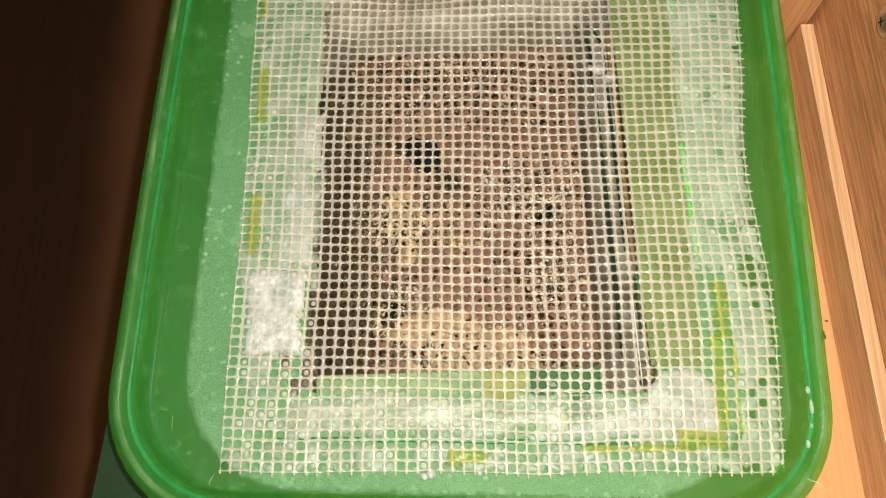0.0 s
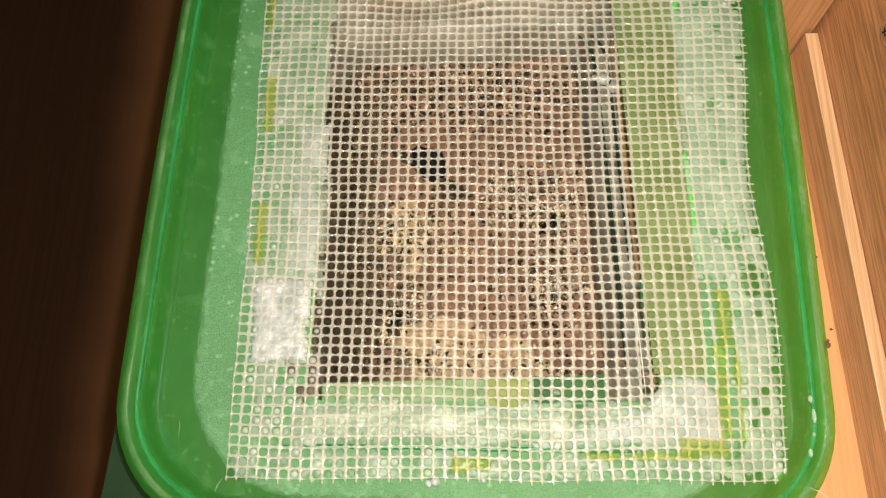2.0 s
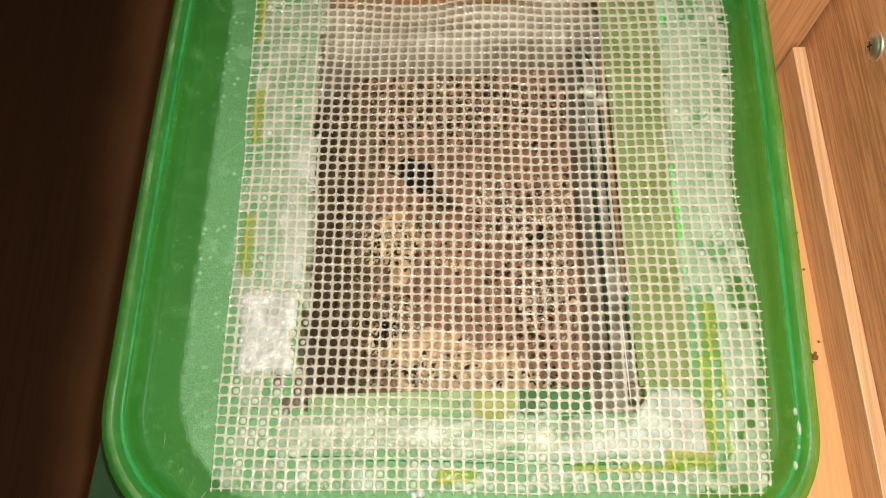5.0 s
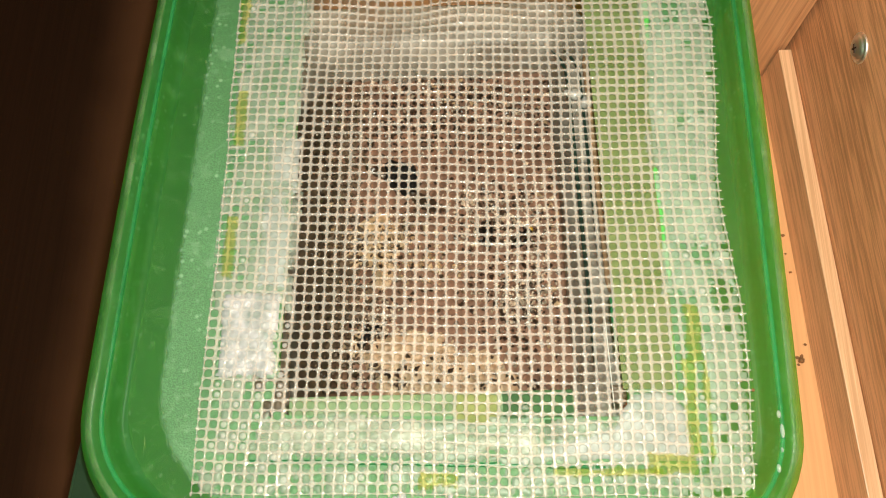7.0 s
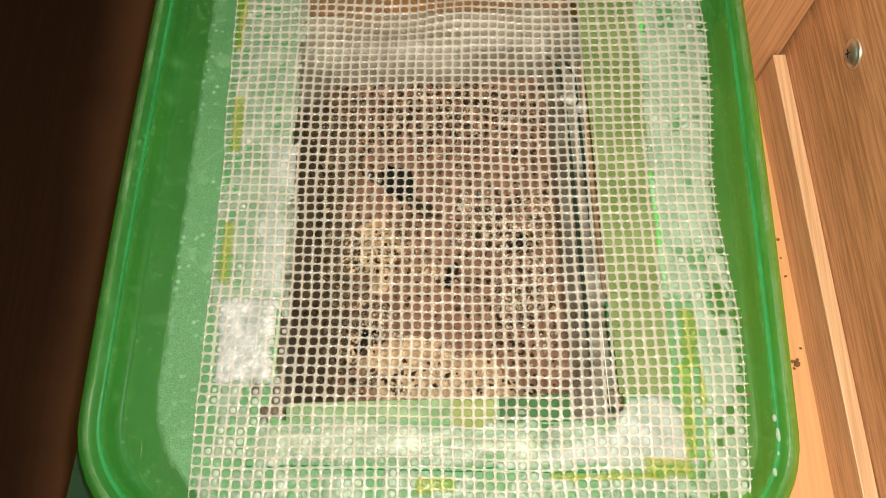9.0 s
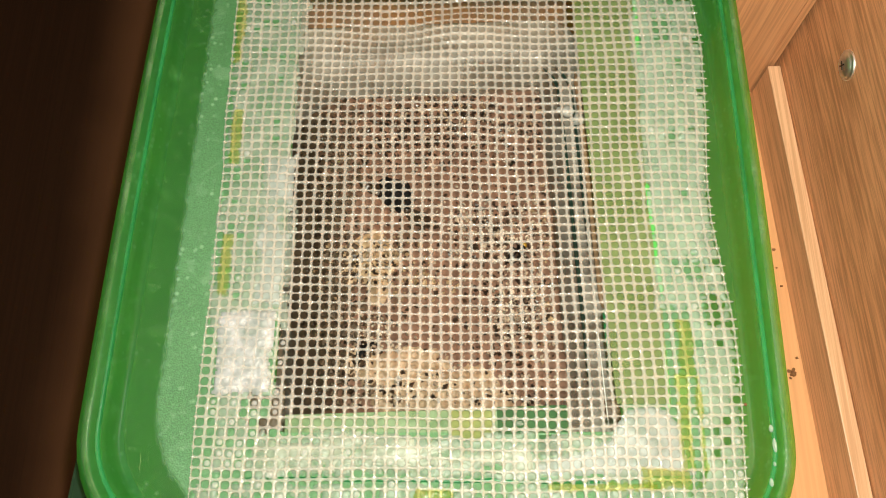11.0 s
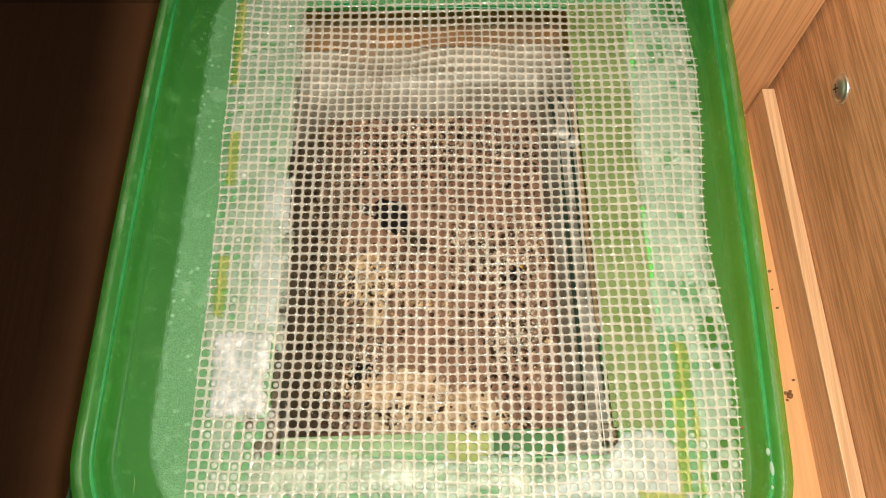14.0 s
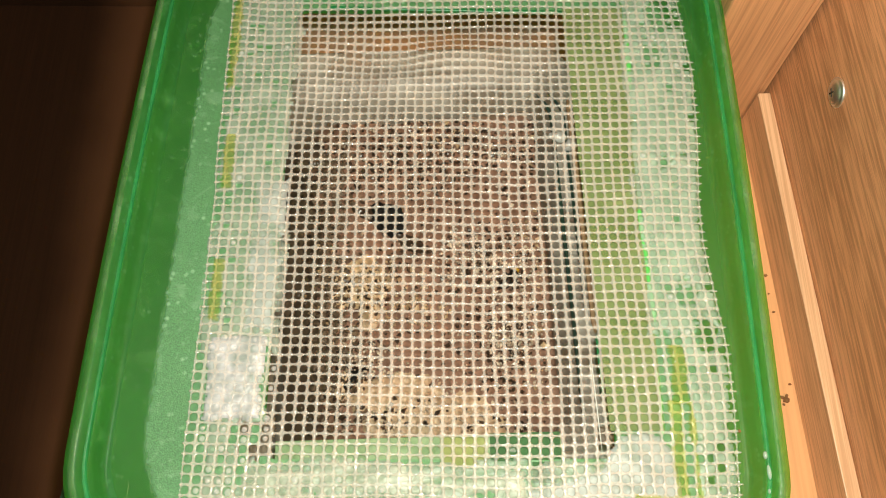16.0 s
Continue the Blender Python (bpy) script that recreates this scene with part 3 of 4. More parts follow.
film("thin_glue", "thin milky dried glue film", GLUE, lid, thin_glue, 0.0005, -0.0010, -0.068, 0.0640, 0.019, 0.209, 0.0005, 1.0)
film("thin_glue", "bright milky dried glue film", HAZE, lid, thin_glue, 0.0005, -0.0010, 0.0642, 0.087, 0.019, 0.209, 0.0005, 1.0)
for b in ((-0.0635, -0.0485, 0.0515, 0.0748, 0.0012), (-0.0540, -0.0450, 0.1100, 0.1260, 0.002), (-0.0550, -0.0462, 0.0770, 0.1085, 0.003),
          (0.0290, 0.0685, 0.0285, 0.0475, 0.005), (-0.0500, -0.0060, 0.0310, 0.0385, 0.005),
          (-0.0100, 0.0250, 0.0312, 0.0360, 0.004), (0.0665, 0.0720, 0.1050, 0.1650, 0.004), (0.0770, 0.0820, 0.0920, 0.1350, 0.003)):
    def patch(x, y, b=b):
        v = box(x, y, *b)
        if b[0] == 0.0290:
            top = np.interp(x, (0.029, 0.040, 0.048, 0.0505, 0.053, 0.059, 0.064, 0.067, 0.0685), (0.0325, 0.0352, 0.0382, 0.0425, 0.0462, 0.0472, 0.0460, 0.0420, 0.030))
            return min(1.0, (top - y) / 0.0012, (y - 0.0290) / 0.002) + 0.22 * fbm(x, y, 34, 150, 4)
        return min(v, 1) + 0.7 * fbm(x, y, 8 + b[0] * 90, 150, 4) if v > -0.6 else -1
    film("glue_patch", "thick white lumpy dried glue", HAZE if b[0] > 0.062 else MILK if b[0] == 0.0290 or b[2] > 0.075 else SMEAR if b[1] - b[0] > 0.02 else THICK, lid, patch, 0.0005, -0.0009 if b[0] > 0.028 or b[2] > 0.075 else -0.0005 if b[1] - b[0] > 0.02 else -0.0003, b[0] - 0.002, b[1] + 0.002, b[2] - 0.002, b[3] + 0.002, 0.0005, 1.0)
for b in ((-0.0648, -0.0622, 0.0800, 0.0990, 0.001), (-0.0655, -0.0625, 0.1230, 0.1420, 0.001), (-0.0670, -0.0645, 0.1600, 0.1960, 0.001), (0.0690, 0.0725, 0.0560, 0.0720, 0.0012),
          (0.0672, 0.0702, 0.0300, 0.0560, 0.0010), (0.0725, 0.0737, 0.0300, 0.0560, 0.0006), (0.0560, 0.0685, 0.0255, 0.0300, 0.0015), (-0.0060, 0.0035, 0.0212, 0.0250, 0.0015),
          (0.0300, 0.0590, 0.0246, 0.0262, 0.0008)):
    def patch(x, y, b=b):
        v = box(x, y, *b)
        return min(v, 1) + 0.75 * fbm(x, y, 12 + b[0] * 90, 190, 4) if v > -0.7 else -1
    film("yellow_glue", "yellowed dried glue", YELLOW, lid, patch, 0.0004, 0.0003, b[0] - 0.0015, b[1] + 0.0015, b[2] - 0.0015, b[3] + 0.0015, 0.0003, 1.0)


def bead_line(name, label, material, pts, r):
    """A thin raised bead through the points."""
    bm = bmesh.new()
    pts = [Vector(p) for p in pts]
    rings = []
    for k, p in enumerate(pts):
        d = (pts[min(k + 1, len(pts) - 1)] - pts[max(k - 1, 0)]).normalized()
        side = d.cross(Vector((0, 0, 1))).normalized()
        f = 0.3 if k in (0, len(pts) - 1) else 1
        rings.append([bm.verts.new(p + side * r * f * math.cos(a) + Vector((0, 0, 1)) * r * 0.6 * f * math.sin(a)) for a in [2 * math.pi * q / 8 for q in range(8)]])
    for a, b in zip(rings, rings[1:]):
        for q in range(8):
            bm.faces.new((a[q], a[(q + 1) % 8], b[(q + 1) % 8], b[q]))
    bm.faces.new(rings[0])
    bm.faces.new(rings[-1])
    bmesh.ops.recalc_face_normals(bm, faces=bm.faces)
    return seated(part(name, bm, material, label=label, smooth=True), lid)


def run(x0, y0, x1, y1, n=14, wander=0.0004):
    return [(x0 + (x1 - x0) * k / n + wander * noise.noise(Vector((k * 0.6, x0 * 500, 1))), y0 + (y1 - y0) * k / n + wander * noise.noise(Vector((k * 0.6, y0 * 500, 5))), -0.0006) for k in range(n + 1)]


# lime green paints the light that glows in the lid's ridge
bead_line("ridge", "ridge with its lime-green glow painted in", LIME, run(0.0645, 0.118, 0.0660, 0.080), 0.0010)
bead_line("ridge", "ridge with its lime-green glow painted in", LIME, run(0.0665, 0.190, 0.0655, 0.160), 0.0010)
bead_line("ridge", "ridge with its lime-green glow painted in", LIME, run(0.0650, 0.066, 0.0650, 0.047), 0.0007)
bead_line("cut_groove", "teal groove cut along the lid", TEAL, run(-0.054, 0.0280, 0.0450, 0.0268, 30, 0.0005), 0.0006)
bead_line("cut_groove", "teal groove cut along the lid", TEAL, run(-0.036, 0.1930, 0.0450, 0.1915, 30, 0.0002), 0.0007)
bead_line("cut_groove", "teal cut edge of the lid window", TEAL, run(0.0490, 0.058, 0.0484, 0.076, 14, 0.0003), 0.0004)

# the plastic lip left standing along the near edge of the window
bm = block(-0.0430, 0.0365, 0.0385, 0.0466, -0.0022, -0.0006, 0.0003)
bmesh.ops.rotate(bm, verts=bm.verts, cent=(0, 0.043, 0), matrix=Matrix.Rotation(radians(1.7), 3, "Z"))
seated(part("window_lip", bm, MINT, label="pale green plastic lip"), lid)
bm = block(0.0473, 0.0655, 0.0480, 0.1930, -0.0005, -0.0002, 0.0001)
for v in bm.verts:
    if v.co.x < 0.05:
        v.co.x += 0.0028 * (0.125 - v.co.y) / 0.075
seated(part("side_strip", bm, OLIVE, label="olive-green translucent side strip"), lid)
bm = block(0.0165, 0.0360, 0.0392, 0.0468, -0.0005, -0.0002, 0.0001)
bmesh.ops.rotate(bm, verts=bm.verts, cent=(0, 0.043, 0), matrix=Matrix.Rotation(radians(1.7), 3, "Z"))
seated(part("tape_piece", bm, DEEP, label="darker green plastic scrap"), lid)
bm = block(0.0280, 0.0345, 0.0340, 0.0395, -0.0005, -0.0002, 0.0001)
seated(part("tape_piece", bm, DEEP, label="darker green plastic scrap"), lid)
bm = block(0.0035, 0.0150, 0.0385, 0.0462, -0.0005, -0.0001, 0.0001)
seated(part("tape_piece", bm, LEMON, label="yellow-green plastic scrap"), lid)


def glue_beads():
    """Clear glue domes that fill single mesh holes."""
    rnd = random.Random(3)
    verts, faces = [], []
    for j in range(ROWS):
        for i in range(COLS):
            x, y = MX0 + (i + 0.5) * PX, MY0 + (j + 0.5) * PY
            share = 0.03 if x < -0.046 or x > 0.066 or y < 0.04 else 0
            share = 0.30 if -0.064 < x < -0.043 and 0.026 < y < 0.074 else share
            share = 0.10 if y < 0.040 and -0.05 < x < -0.01 else share
            if rnd.random() > share:
                continue
            dx, dy, dz = sway(x, y)
            b, r = len(verts), PX * rnd.uniform(0.25, 0.36)
            x, y = x + dx + rnd.uniform(-1, 1) * 0.0002, y + dy + rnd.uniform(-1, 1) * 0.0002
            for k, (f, h) in enumerate(((1, 0), (0.8, 0.55), (0.4, 0.9))):
                for q in range(8):
                    a = 2 * math.pi * q / 8
                    verts.append((x + r * f * math.cos(a), y + r * f * math.sin(a), dz - 0.0003 + 0.0005 * h))
            verts.append((x, y, dz + 0.0002))
            for k in range(2):
                for q in range(8):
                    faces.append((b + k * 8 + q, b + k * 8 + (q + 1) % 8, b + k * 8 + 8 + (q + 1) % 8, b + k * 8 + 8 + q))
            for q in range(8):
                faces.append((b + 16 + q, b + 16 + (q + 1) % 8, b + 24))
    ob = seated(pieces("glue_bead", verts, faces, DROP, label="clear glossy glue bead in the mesh holes", smooth=True), lid)
    ob["kind"] = "stuff"


glue_beads()

# dark patches added for the dark seen through the open window corners
for b in ((-0.0540, -0.0445, 0.0395, 0.0510, 0.0020), (0.0470, 0.0505, 0.0440, 0.0490, 0.0012)):
    def patch(x, y, b=b):
        v = box(x, y, *b)
        if v < -0.7 or bare(x, y, 0.45):
            return -1
        return min(v, 1) + 0.6 * fbm(x, y, 31, 220, 3)
    film("notch_patch", "dark brown patch standing in for open window corner", NOTCH_DARK, lid, patch, 0.0004, -0.0003, b[0] - 0.0015, b[1] + 0.0015, b[2] - 0.0015, b[3] + 0.0015, 0.0002)
# pale domes stand in for highlights on the right rim
for x, y, rx, ry in ((0.0908, 0.0405, 0.0006, 0.0011), (0.0912, 0.0360, 0.0006, 0.0020), (0.0890, 0.0262, 0.0006, 0.0012), (0.0905, 0.0310, 0.0004, 0.0007)):
    bm = bmesh.new()
    bmesh.ops.create_icosphere(bm, subdivisions=3, radius=1, matrix=Matrix.Translation((x, y, 0.0044)) @ Matrix.Diagonal((rx, ry, 0.0008, 1)))
    seated(part("glint_or_drip", bm, GLINT, label="small pale dome added as a highlight on the rim", smooth=True), lid)
for x, y, r in ((-0.0110, 0.0186, 0.0013), (-0.0128, 0.0180, 0.0008), (0.0020, 0.0192, 0.0008)):
    bm = bmesh.new()
    bmesh.ops.create_icosphere(bm, subdivisions=3, radius=r)
    for v in bm.verts:
        v.co = Vector((x + v.co.x, y + v.co.y, -0.0002 + v.co.z * 0.6)) * (1 + 0.02 * noise.noise(v.co * 1500))
    seated(part("glint_or_drip", bm, THICK, label="white glue lump at the edge of the mesh", smooth=True), lid)
bm = bmesh.new()
bmesh.ops.create_icosphere(bm, subdivisions=2, radius=0.0005, matrix=Matrix.Translation((0.0865, 0.0480, -0.0007)))
seated(part("dirt_speck", bm, DIRT, label="dark dirt speck"), lid)
for pts in ([(0.0835, 0.0175, 0.0008), (0.0868, 0.0172, 0.0062), (0.0890, 0.0160, 0.0078), (0.0912, 0.0142, 0.0070)], [(-0.0705, 0.0150, -0.0008), (-0.0700, 0.0172, -0.0004), (-0.0685, 0.0190, 0.0003)],
            [(-0.0820, 0.0300, -0.0007), (-0.0819, 0.0330, -0.0007), (-0.0822, 0.0350, -0.0007)]):
    bead_line("fibre", "fine pale fibre stuck to the lid", GLINT, pts, 0.00009)

bead_line("fibre", "fine pale fibre stuck to the mesh", GLINT, [(0.0460 + 0.0012 * k / 8, 0.069 - 0.0275 * k / 8, 0.0010) for k in range(9)], 0.00018)

# ---- the tub under the lid ----
def tub_ring(d, z, taper):
    return warped(raised(outline(-0.0945 + d + taper, 0.0945 - d - taper, 0.0065 + d + taper, 0.2275 - d - taper, 0.033 - d * 0.5), z))


tub = empty("storage_tub", 0, LY0, FLOOR_Z)
bm = loft([tub_ring(0, 0.0005, 0), tub_ring(0, -0.030, 0.003), tub_ring(0.001, -0.066, 0.006), tub_ring(0.004, -0.0695, 0.007), tub_ring(0.030, -0.0697, 0.03),
           tub_ring(0.030, -0.0680, 0.03), tub_ring(0.005, -0.0680, 0.008), tub_ring(0.0025, -0.065, 0.007), tub_ring(0.0015, -0.030, 0.0045), tub_ring(0.0015, 0.0005, 0.001)], True)
bm.verts.ensure_lookup_table()
n = len(tub_ring(0, 0, 0))
bm.faces.new([bm.verts[4 * n + i] for i in range(n)])
bm.faces.new([bm.verts[5 * n + i] for i in range(n)])
bmesh.ops.recalc_face_normals(bm, faces=bm.faces)
seated(part("tub_body", bm, CLOUDY, smooth=True), tub)
tagged(tub, "clear plastic storage tub under the green lid", "storage box")

# ---- the clear tray inside ----
TX0, TX1, TY0, TY1 = -0.0660, 0.0515, 0.0378, 0.1845


def turned(p):
    """The tray stands turned a little in the tub."""
    return Vector((p.x - 0.042 * (p.y - 0.11), p.y + 0.042 * (p.x - 0.01), p.z))


def tray_ring(d, z, far=0.0):
    return [turned(p) for p in raised(outline(TX0 + d, TX1 - d, TY0 + d, TY1 - d - far, 0.012 - min(d, 0.006)), z)]


tray = empty("tray", 0, TY0, FLOOR_Z + 0.002)
bm = loft([tray_ring(0.0, -0.0135), tray_ring(0.0002, -0.0122), tray_ring(0.0012, -0.0115), tray_ring(0.0040, -0.0118), tray_ring(0.0060, -0.0124), tray_ring(0.0076, -0.0124, 0.002),
           tray_ring(0.0094, -0.0138, 0.004), tray_ring(0.0116, -0.0178, 0.006), tray_ring(0.0130, -0.0250, 0.008), tray_ring(0.0138, -0.064, 0.010), tray_ring(0.0165, -0.0655, 0.010), tray_ring(0.0400, -0.0655),
           tray_ring(0.0400, -0.0675), tray_ring(0.0120, -0.0675, 0.008), tray_ring(0.0100, -0.065, 0.008), tray_ring(0.0080, -0.030, 0.004), tray_ring(0.0060, -0.0150), tray_ring(0.0012, -0.0142)], True)
bm.verts.ensure_lookup_table()
n = len(tray_ring(0, 0))
bm.faces.new([bm.verts[11 * n + i] for i in range(n)])
bm.faces.new([bm.verts[12 * n + i] for i in range(n)])
bmesh.ops.recalc_face_normals(bm, faces=bm.faces)
seated(part("tray_body", bm, FROST, smooth=True), tray)
# dark beads added for the refracted dark in the tray rim's groove
for x0, y0, y1, r in ((0.0426, 0.0500, 0.1640, 0.00062), (0.0468, 0.0820, 0.1640, 0.00048)):
    line = [turned(Vector((x0 - 0.0045 * max(0.0, (y - y1 + 0.010) / 0.010) ** 2, y, -0.0112))) for y in [y0 + (y1 - y0) * k / 30 for k in range(31)]]
    ob = bead_line("rim_dark_line", "thin dark green line painting the refracted dark of the rim", RIM_DARK, line, r)
    seated(ob, tray)
# tan bead paints the board's colour as refracted by the rim
edge = [turned(Vector((0.0489, y, -0.0108))) for y in [0.078 + 0.084 * k / 24 for k in range(25)]]
seated(bead_line("rim_edge", "edge of the clear rim, refracted board tan painted in", TAN, edge, 0.0010), tray)
tagged(tray, "clear scuffed plastic tray with rounded corners inside the tub", "tray")

# white in the colour stands in for glints on the drops
for px_, py_, pz_, r_ in ((0.0432, 0.1480, -0.0108, 0.0021), (0.0472, 0.1452, -0.0108, 0.0024), (0.0405, 0.1490, -0.0112, 0.0011), (0.0455, 0.1438, -0.0114, 0.0010), (0.0486, 0.1425, -0.0114, 0.0009)):
    bm = bmesh.new()
    bmesh.ops.create_icosphere(bm, subdivisions=3, radius=r_, matrix=Matrix.Translation((px_, py_, pz_)) @ Matrix.Diagonal((1, 1, 0.7, 1)))
    tagged(part("water_drop", bm, PEARL, smooth=True), "water drop on the tray rim, its glints painted white", "water drop", "drops on the rim")


# ---- what fills the tray ----
SX0, SX1, SY0, SY1 = -0.0555, 0.0386, 0.0508, 0.1660


def ground_z(x, y):
    z = -0.0255 + 0.0022 * fbm(x, y, 0.5, 26, 3) + 0.0009 * fbm(x, y, 2.5, 110, 3) + 0.0004 * fbm(x, y, 6.5, 420, 2)
    z -= 0.014 * max(0.0, (-0.032 - x - 0.08 * (y - 0.10)) / 0.014) ** 1.3
    z -= 0.004 * math.exp(-(((x + 0.013) / 0.008) ** 2 + ((y - 0.116) / 0.009) ** 2))
    return z


def filling():
    step = 0.0007
    nx, ny = int((SX1 - SX0) / step), int((SY1 - SY0) / step)
    verts = [turned(Vector((SX0 + i * step, SY0 + j * step, 0))) for j in range(ny + 1) for i in range(nx + 1)]
    verts = [(v.x, v.y, ground_z(v.x, v.y)) for v in verts]
    w = nx + 1
    faces = [(j * w + i, j * w + i + 1, (j + 1) * w + i + 1, (j + 1) * w + i) for j in range(ny) for i in range(nx)]
    rim = [i for i in range(w)] + [j * w + nx for j in range(1, ny + 1)] + [ny * w + i for i in range(nx - 1, -1, -1)] + [j * w for j in range(ny - 1, 0, -1)]
    b = len(verts)
    verts += [(verts[i][0] * 0.97, verts[i][1], -0.0653) for i in rim]
    for k in range(len(rim)):
        r = (k + 1) % len(rim)
        faces.append((rim[r], rim[k], b + k, b + r))
    faces.append(tuple(b + k for k in range(len(rim))))
    return pieces("substrate", verts, faces, SOIL, smooth=True)


tagged(filling(), "damp brown crumbly substrate filling the clear tray", "substrate", kind="stuff")


def mound(name, label, category, material, cx, cy, rx, ry, height, turn, seed, step=0.0005):
    """A lumpy heap lying on the substrate."""
    verts, faces, idx = [], [], {}
    nx, ny = int(2.6 * rx / step), int(2.6 * ry / step)
    ct, st = math.cos(turn), math.sin(turn)

    def level(u, v):
        d = math.hypot(u / rx, v / ry) + 0.35 * fbm(u, v, seed, 110, 3)
        return 1 - d

    def vert(i, j):
        if (i, j) not in idx:
            u, v = (i - nx / 2) * step, (j - ny / 2) * step
            x, y = cx + u * ct - v * st, cy + u * st + v * ct
            q = max(0.0, level(u, v))
            z = ground_z(x, y) - 0.0004 + height * q ** 0.6 * (1 + 0.35 * fbm(x, y, seed + 3, 330, 3))
            idx[i, j] = len(verts)
            verts.append((x, y, z))
        return idx[i, j]

    for j in range(ny):
        for i in range(nx):
            if min(level((i + a - nx / 2) * step, (j + c - ny / 2) * step) for a in (0, 1) for c in (0, 1)) > 0:
                faces.append((vert(i, j), vert(i + 1, j), vert(i + 1, j + 1), vert(i, j + 1)))
    return tagged(pieces(name, verts, faces, material, smooth=True), label, category)


mound("mash", "pale cream crumbly mash lying on the brown substrate", "food", CREAM, -0.0016, 0.0574, 0.033, 0.0108, 0.0034, -0.27, 4.0)
mound("food_lump", "ochre crumbly food lump on the brown substrate", "food", OCHRE, -0.0232, 0.1010, 0.0110, 0.0095, 0.0022, 0.2, 9.0)
mound("food_lump", "pale lump of food on the brown substrate", "food", CREAM, -0.0200, 0.0890, 0.0035, 0.0040, 0.0026, 0, 15.0, 0.0004)
mound("bark_piece", "black charred bark piece half sunk in the substrate", "bark", BLACK, -0.0152, 0.1256, 0.0074, 0.0052, 0.0030, -0.62, 21.0, 0.0004)
mound("bark_piece", "black bark splinter lying beside the pale mash", "bark", BLACK, -0.0246, 0.0685, 0.0056, 0.0022, 0.0026, 0.85, 41.0, 0.0003)
mound("bark_piece", "dark brown bark sliver lying on the substrate", "bark", DARK, -0.0072, 0.1165, 0.0078, 0.0026, 0.0014, -0.75, 27.0, 0.0004)
mound("bark_piece", "dark brown bark sliver lying on the substrate", "bark", DARK, -0.0222, 0.1265, 0.0052, 0.0024, 0.0014, -0.25, 33.0, 0.0004)


def shade_band():
    """Dark soil that paints the window edge's shade along one side of the tray."""
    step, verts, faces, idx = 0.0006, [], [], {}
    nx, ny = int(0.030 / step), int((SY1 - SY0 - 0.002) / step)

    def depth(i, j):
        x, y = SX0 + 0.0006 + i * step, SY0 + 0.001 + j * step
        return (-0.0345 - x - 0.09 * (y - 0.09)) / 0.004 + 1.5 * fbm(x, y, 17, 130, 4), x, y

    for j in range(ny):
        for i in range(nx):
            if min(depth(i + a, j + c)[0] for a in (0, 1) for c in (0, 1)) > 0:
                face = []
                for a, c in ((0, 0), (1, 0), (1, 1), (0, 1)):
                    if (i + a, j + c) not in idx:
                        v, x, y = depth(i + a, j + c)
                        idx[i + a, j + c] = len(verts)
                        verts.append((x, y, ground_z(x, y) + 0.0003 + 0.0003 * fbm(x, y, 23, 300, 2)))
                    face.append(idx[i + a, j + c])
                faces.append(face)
    return tagged(pieces("shaded_soil", verts, faces, SHADE_SOIL, smooth=True), "soil along one side of the tray, darkened as shade", "soil", kind="stuff")


shade_band()


def scatter(name, label, material, spots, size, seed):
    """Small chips strewn over the substrate. spots: centre, spread and count."""
    rnd = random.Random(seed)
    verts, faces = [], []
    for cx, cy, sx, sy, count in spots:
        for _ in range(count):
            x, y = cx + rnd.gauss(0, sx), cy + rnd.gauss(0, sy)
            if not (SX0 + 0.002 < x < SX1 - 0.001 and SY0 + 0.001 < y < SY1 - 0.002):
                continue
            s = size * rnd.uniform(0.5, 1.4)
            turn = Euler((rnd.uniform(0, 6), rnd.uniform(0, 6), rnd.uniform(0, 6))).to_matrix()
            b = len(verts)
            up = ground_z(x, y) + s * 0.4
            heap = max(0.0, 1 - math.hypot((x + 0.0035) / 0.025, (y - 0.0555) / 0.010)) * 0.0042 + max(0.0, 1 - math.hypot((x + 0.0205) / 0.012, (y - 0.1) / 0.011)) * 0.003
            for p in ((1, 0, 0), (-1, 0, 0), (0, 1, 0), (0, -1, 0), (0, 0, 1), (0, 0, -1)):
                v = turn @ Vector((p[0] * s * rnd.uniform(0.7, 1.5), p[1] * s * rnd.uniform(0.5, 1), p[2] * s * rnd.uniform(0.4, 0.9)))
                verts.append((x + v.x, y + v.y, up + heap * 1.1 + v.z))
            for f in ((0, 2, 4), (2, 1, 4), (1, 3, 4), (3, 0, 4), (2, 0, 5), (1, 2, 5), (3, 1, 5), (0, 3, 5)):
                faces.append(tuple(b + k for k in f))
    return tagged(pieces(name, verts, faces, material), label, "crumbs", kind="stuff")


scatter("pale_chips", "pale translucent chips strewn over the substrate", PALE, (
    (0.0, 0.150, 0.022, 0.007, 260), (0.016, 0.110, 0.008, 0.007, 260), (0.024, 0.081, 0.006, 0.006, 180), (0.030, 0.095, 0.004, 0.02, 140),
    (-0.022, 0.074, 0.006, 0.004, 120), (0.0, 0.09, 0.03, 0.03, 240), (-0.004, 0.056, 0.016, 0.006, 160)), 0.0008, 5)
scatter("dark_chips", "dark brown chips strewn over the substrate", DARK, (
    (0.0, 0.150, 0.024, 0.009, 850), (0.020, 0.110, 0.009, 0.009, 190), (0.026, 0.080, 0.007, 0.010, 240), (-0.024, 0.070, 0.004, 0.006, 160),
    (-0.020, 0.100, 0.009, 0.008, 130), (0.0, 0.10, 0.03, 0.03, 300), (-0.006, 0.056, 0.015, 0.005, 80), (-0.040, 0.11, 0.004, 0.03, 260), (0.020, 0.052, 0.006, 0.003, 70)), 0.0009, 6)
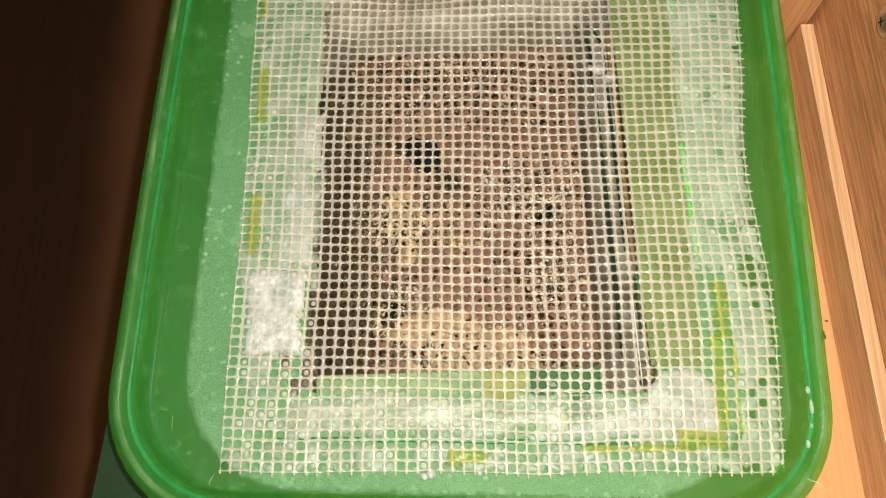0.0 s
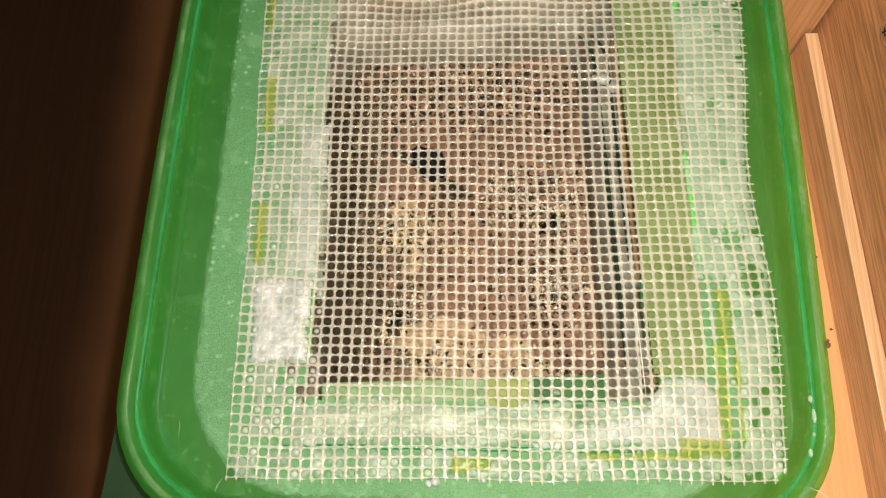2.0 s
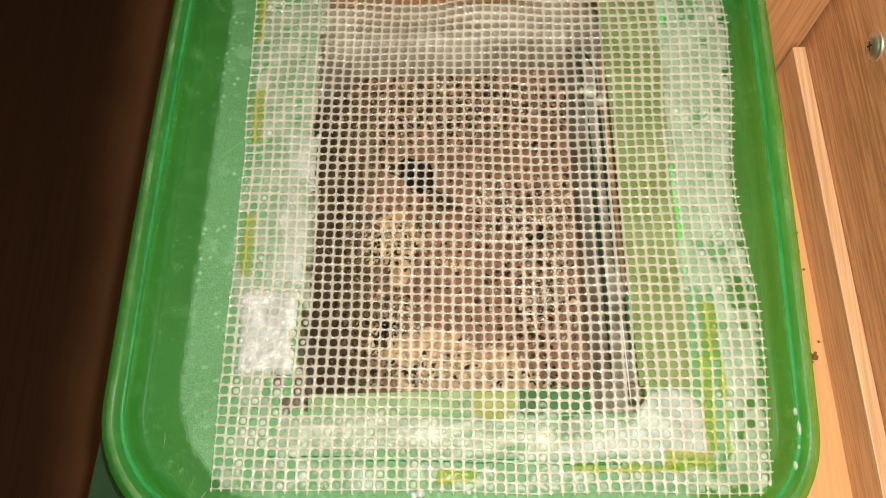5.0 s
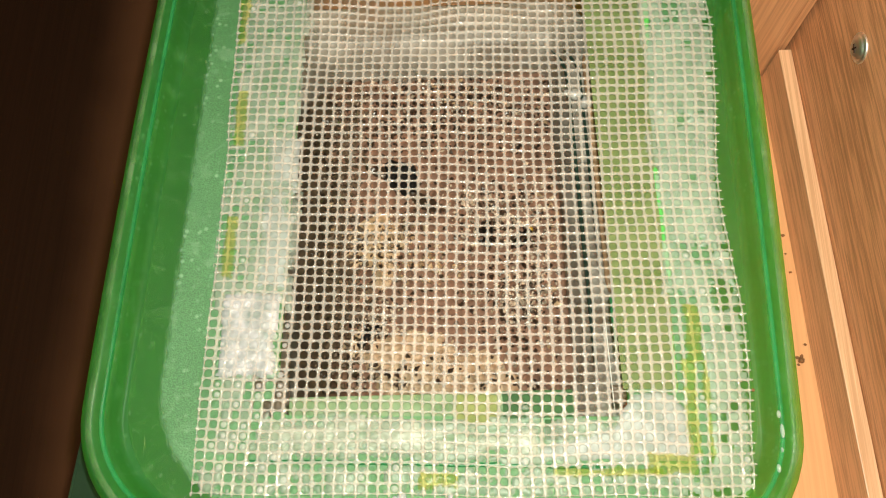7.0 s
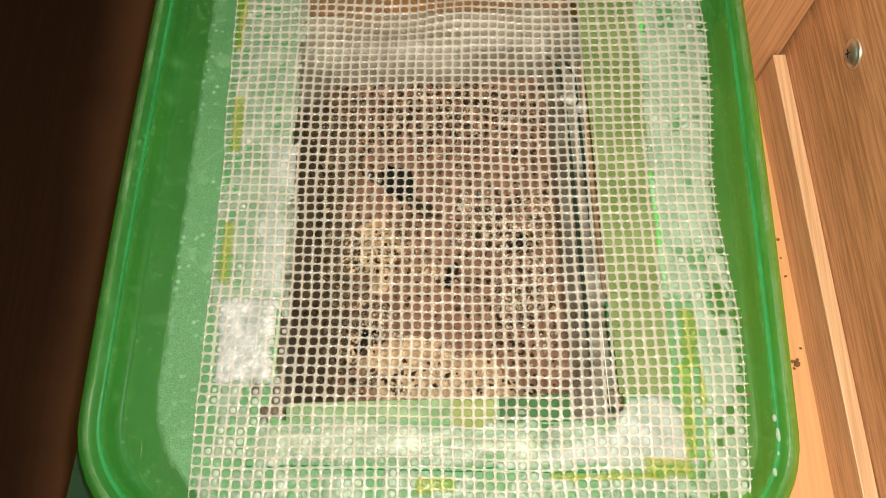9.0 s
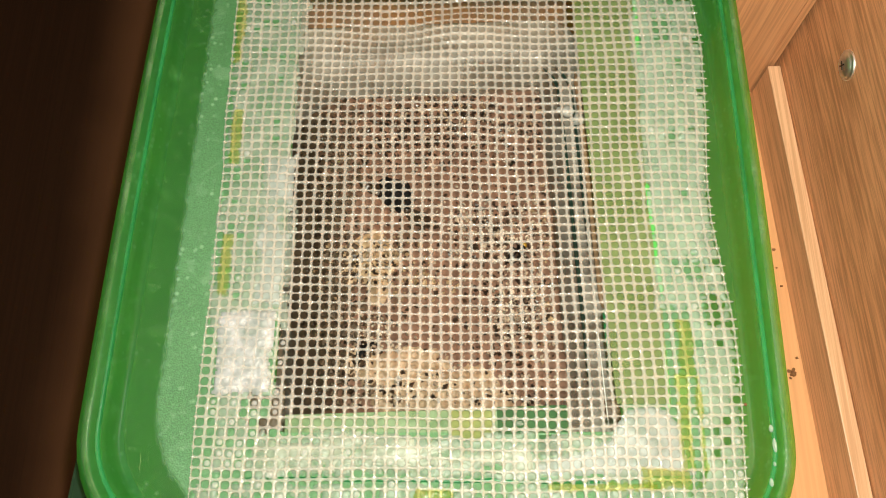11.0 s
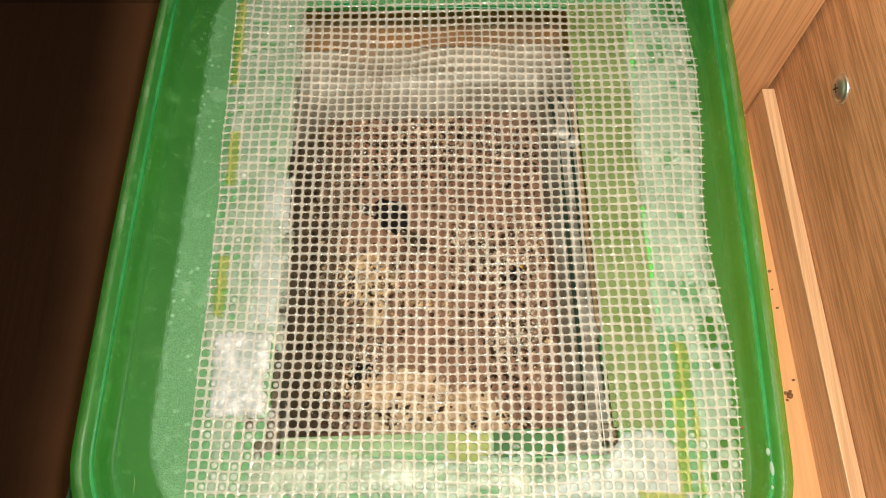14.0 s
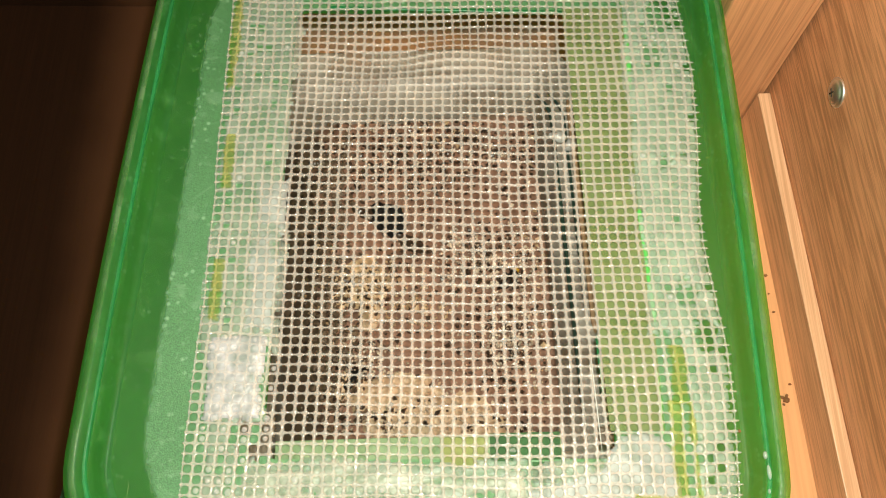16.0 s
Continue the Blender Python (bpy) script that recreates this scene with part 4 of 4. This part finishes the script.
# dark crumbs soften the border of the painted shade
scatter("shade_chips", "soil crumbs darkened as shade at the edge of the substrate", SHADE_SOIL, ((-0.0335, 0.085, 0.0028, 0.02, 420), (-0.0335, 0.135, 0.0028, 0.018, 320), (-0.028, 0.072, 0.004, 0.010, 120)), 0.0013, 8)
scatter("ochre_chips", "ochre food chips strewn over the substrate", OCHRE, (
    (-0.020, 0.099, 0.009, 0.007, 160), (-0.004, 0.0925, 0.006, 0.003, 60), (0.034, 0.10, 0.002, 0.03, 60), (0.004, 0.158, 0.010, 0.003, 60)), 0.0010, 7)


# ---- beetles ----
def beetle(spot):
    thing = empty("beetle")

    def ball(name, x, y, z, rx, ry, rz, material, label=""):
        bm = bmesh.new()
        bmesh.ops.create_uvsphere(bm, u_segments=16, v_segments=10, radius=1, matrix=Matrix.Translation((x, y, z)) @ Matrix.Diagonal((rx, ry, rz, 1)))
        part(name, bm, material, thing, label, True)

    ball("abdomen", 0, -0.0014, 0.0016, 0.0019, 0.0034, 0.0015, SHELL)
    ball("thorax", 0, 0.0021, 0.0015, 0.0016, 0.0013, 0.0012, SHELL)
    ball("head", 0, 0.0036, 0.0013, 0.0010, 0.0009, 0.0008, AMBER if spot else SHELL, "amber head" if spot else "")
    for side in (-1, 1):
        for y0, y1 in ((0.0018, 0.0030), (0.0006, 0.0006), (-0.0008, -0.0022)):
            bm = bmesh.new()
            pts = [Vector((side * 0.0009, y0, 0.0011)), Vector((side * 0.0021, (y0 + y1) / 2, 0.0016)), Vector((side * 0.0030, y1, 0.0))]
            for a, b in zip(pts, pts[1:]):
                rot = (b - a).to_track_quat("Z", "Y").to_matrix().to_4x4()
                bmesh.ops.create_cone(bm, cap_ends=True, segments=6, radius1=0.00020, radius2=0.00013, depth=(b - a).length, matrix=Matrix.Translation((a + b) / 2) @ rot)
            part("leg", bm, SHELL, thing)
        bm = bmesh.new()
        a, b = Vector((side * 0.0003, 0.0034, 0.0014)), Vector((side * 0.0013, 0.0052, 0.0020))
        bmesh.ops.create_cone(bm, cap_ends=True, segments=6, radius1=0.00012, radius2=0.00006, depth=(b - a).length,
                              matrix=Matrix.Translation((a + b) / 2) @ (b - a).to_track_quat("Z", "Y").to_matrix().to_4x4())
        part("antenna", bm, SHELL, thing)
    return thing


crawler = tagged(beetle(False), "small black beetle crawling over the substrate", "beetle")
resting = tagged(beetle(True), "small black beetle with an amber head, resting", "beetle")
resting.matrix_basis = pose(0.0258, 0.1020, ground_z(0.0258, 0.102) + 0.0004, 0, 0, -40)


def motions():
    rows = []
    for t, x, y, up, turn in ((0, 0.0160, 0.1075, -0.006, 175), (4.6, 0.0160, 0.1075, -0.006, 175), (5.6, 0.0152, 0.1050, 0.0005, 172), (6.3, 0.0145, 0.1035, 0.0008, 178),
                              (7.0, 0.0140, 0.1032, 0.0008, 180), (7.5, 0.0135, 0.1025, 0.0008, 172), (7.8, 0.0115, 0.1010, 0.0008, 130), (8.2, 0.0070, 0.0980, 0.0008, 120),
                              (8.5, 0.0045, 0.0945, 0.0008, 150), (8.7, 0.0040, 0.0925, 0.0008, 165), (9.6, 0.0020, 0.0880, 0.0005, 160), (10.6, 0.0010, 0.0850, -0.006, 160), (16.0, 0.0010, 0.0850, -0.006, 160)):
        rows.append((t, pose(x, y, ground_z(x, y) + up, 0, 0, turn)))
    walk(crawler, rows)


motions()
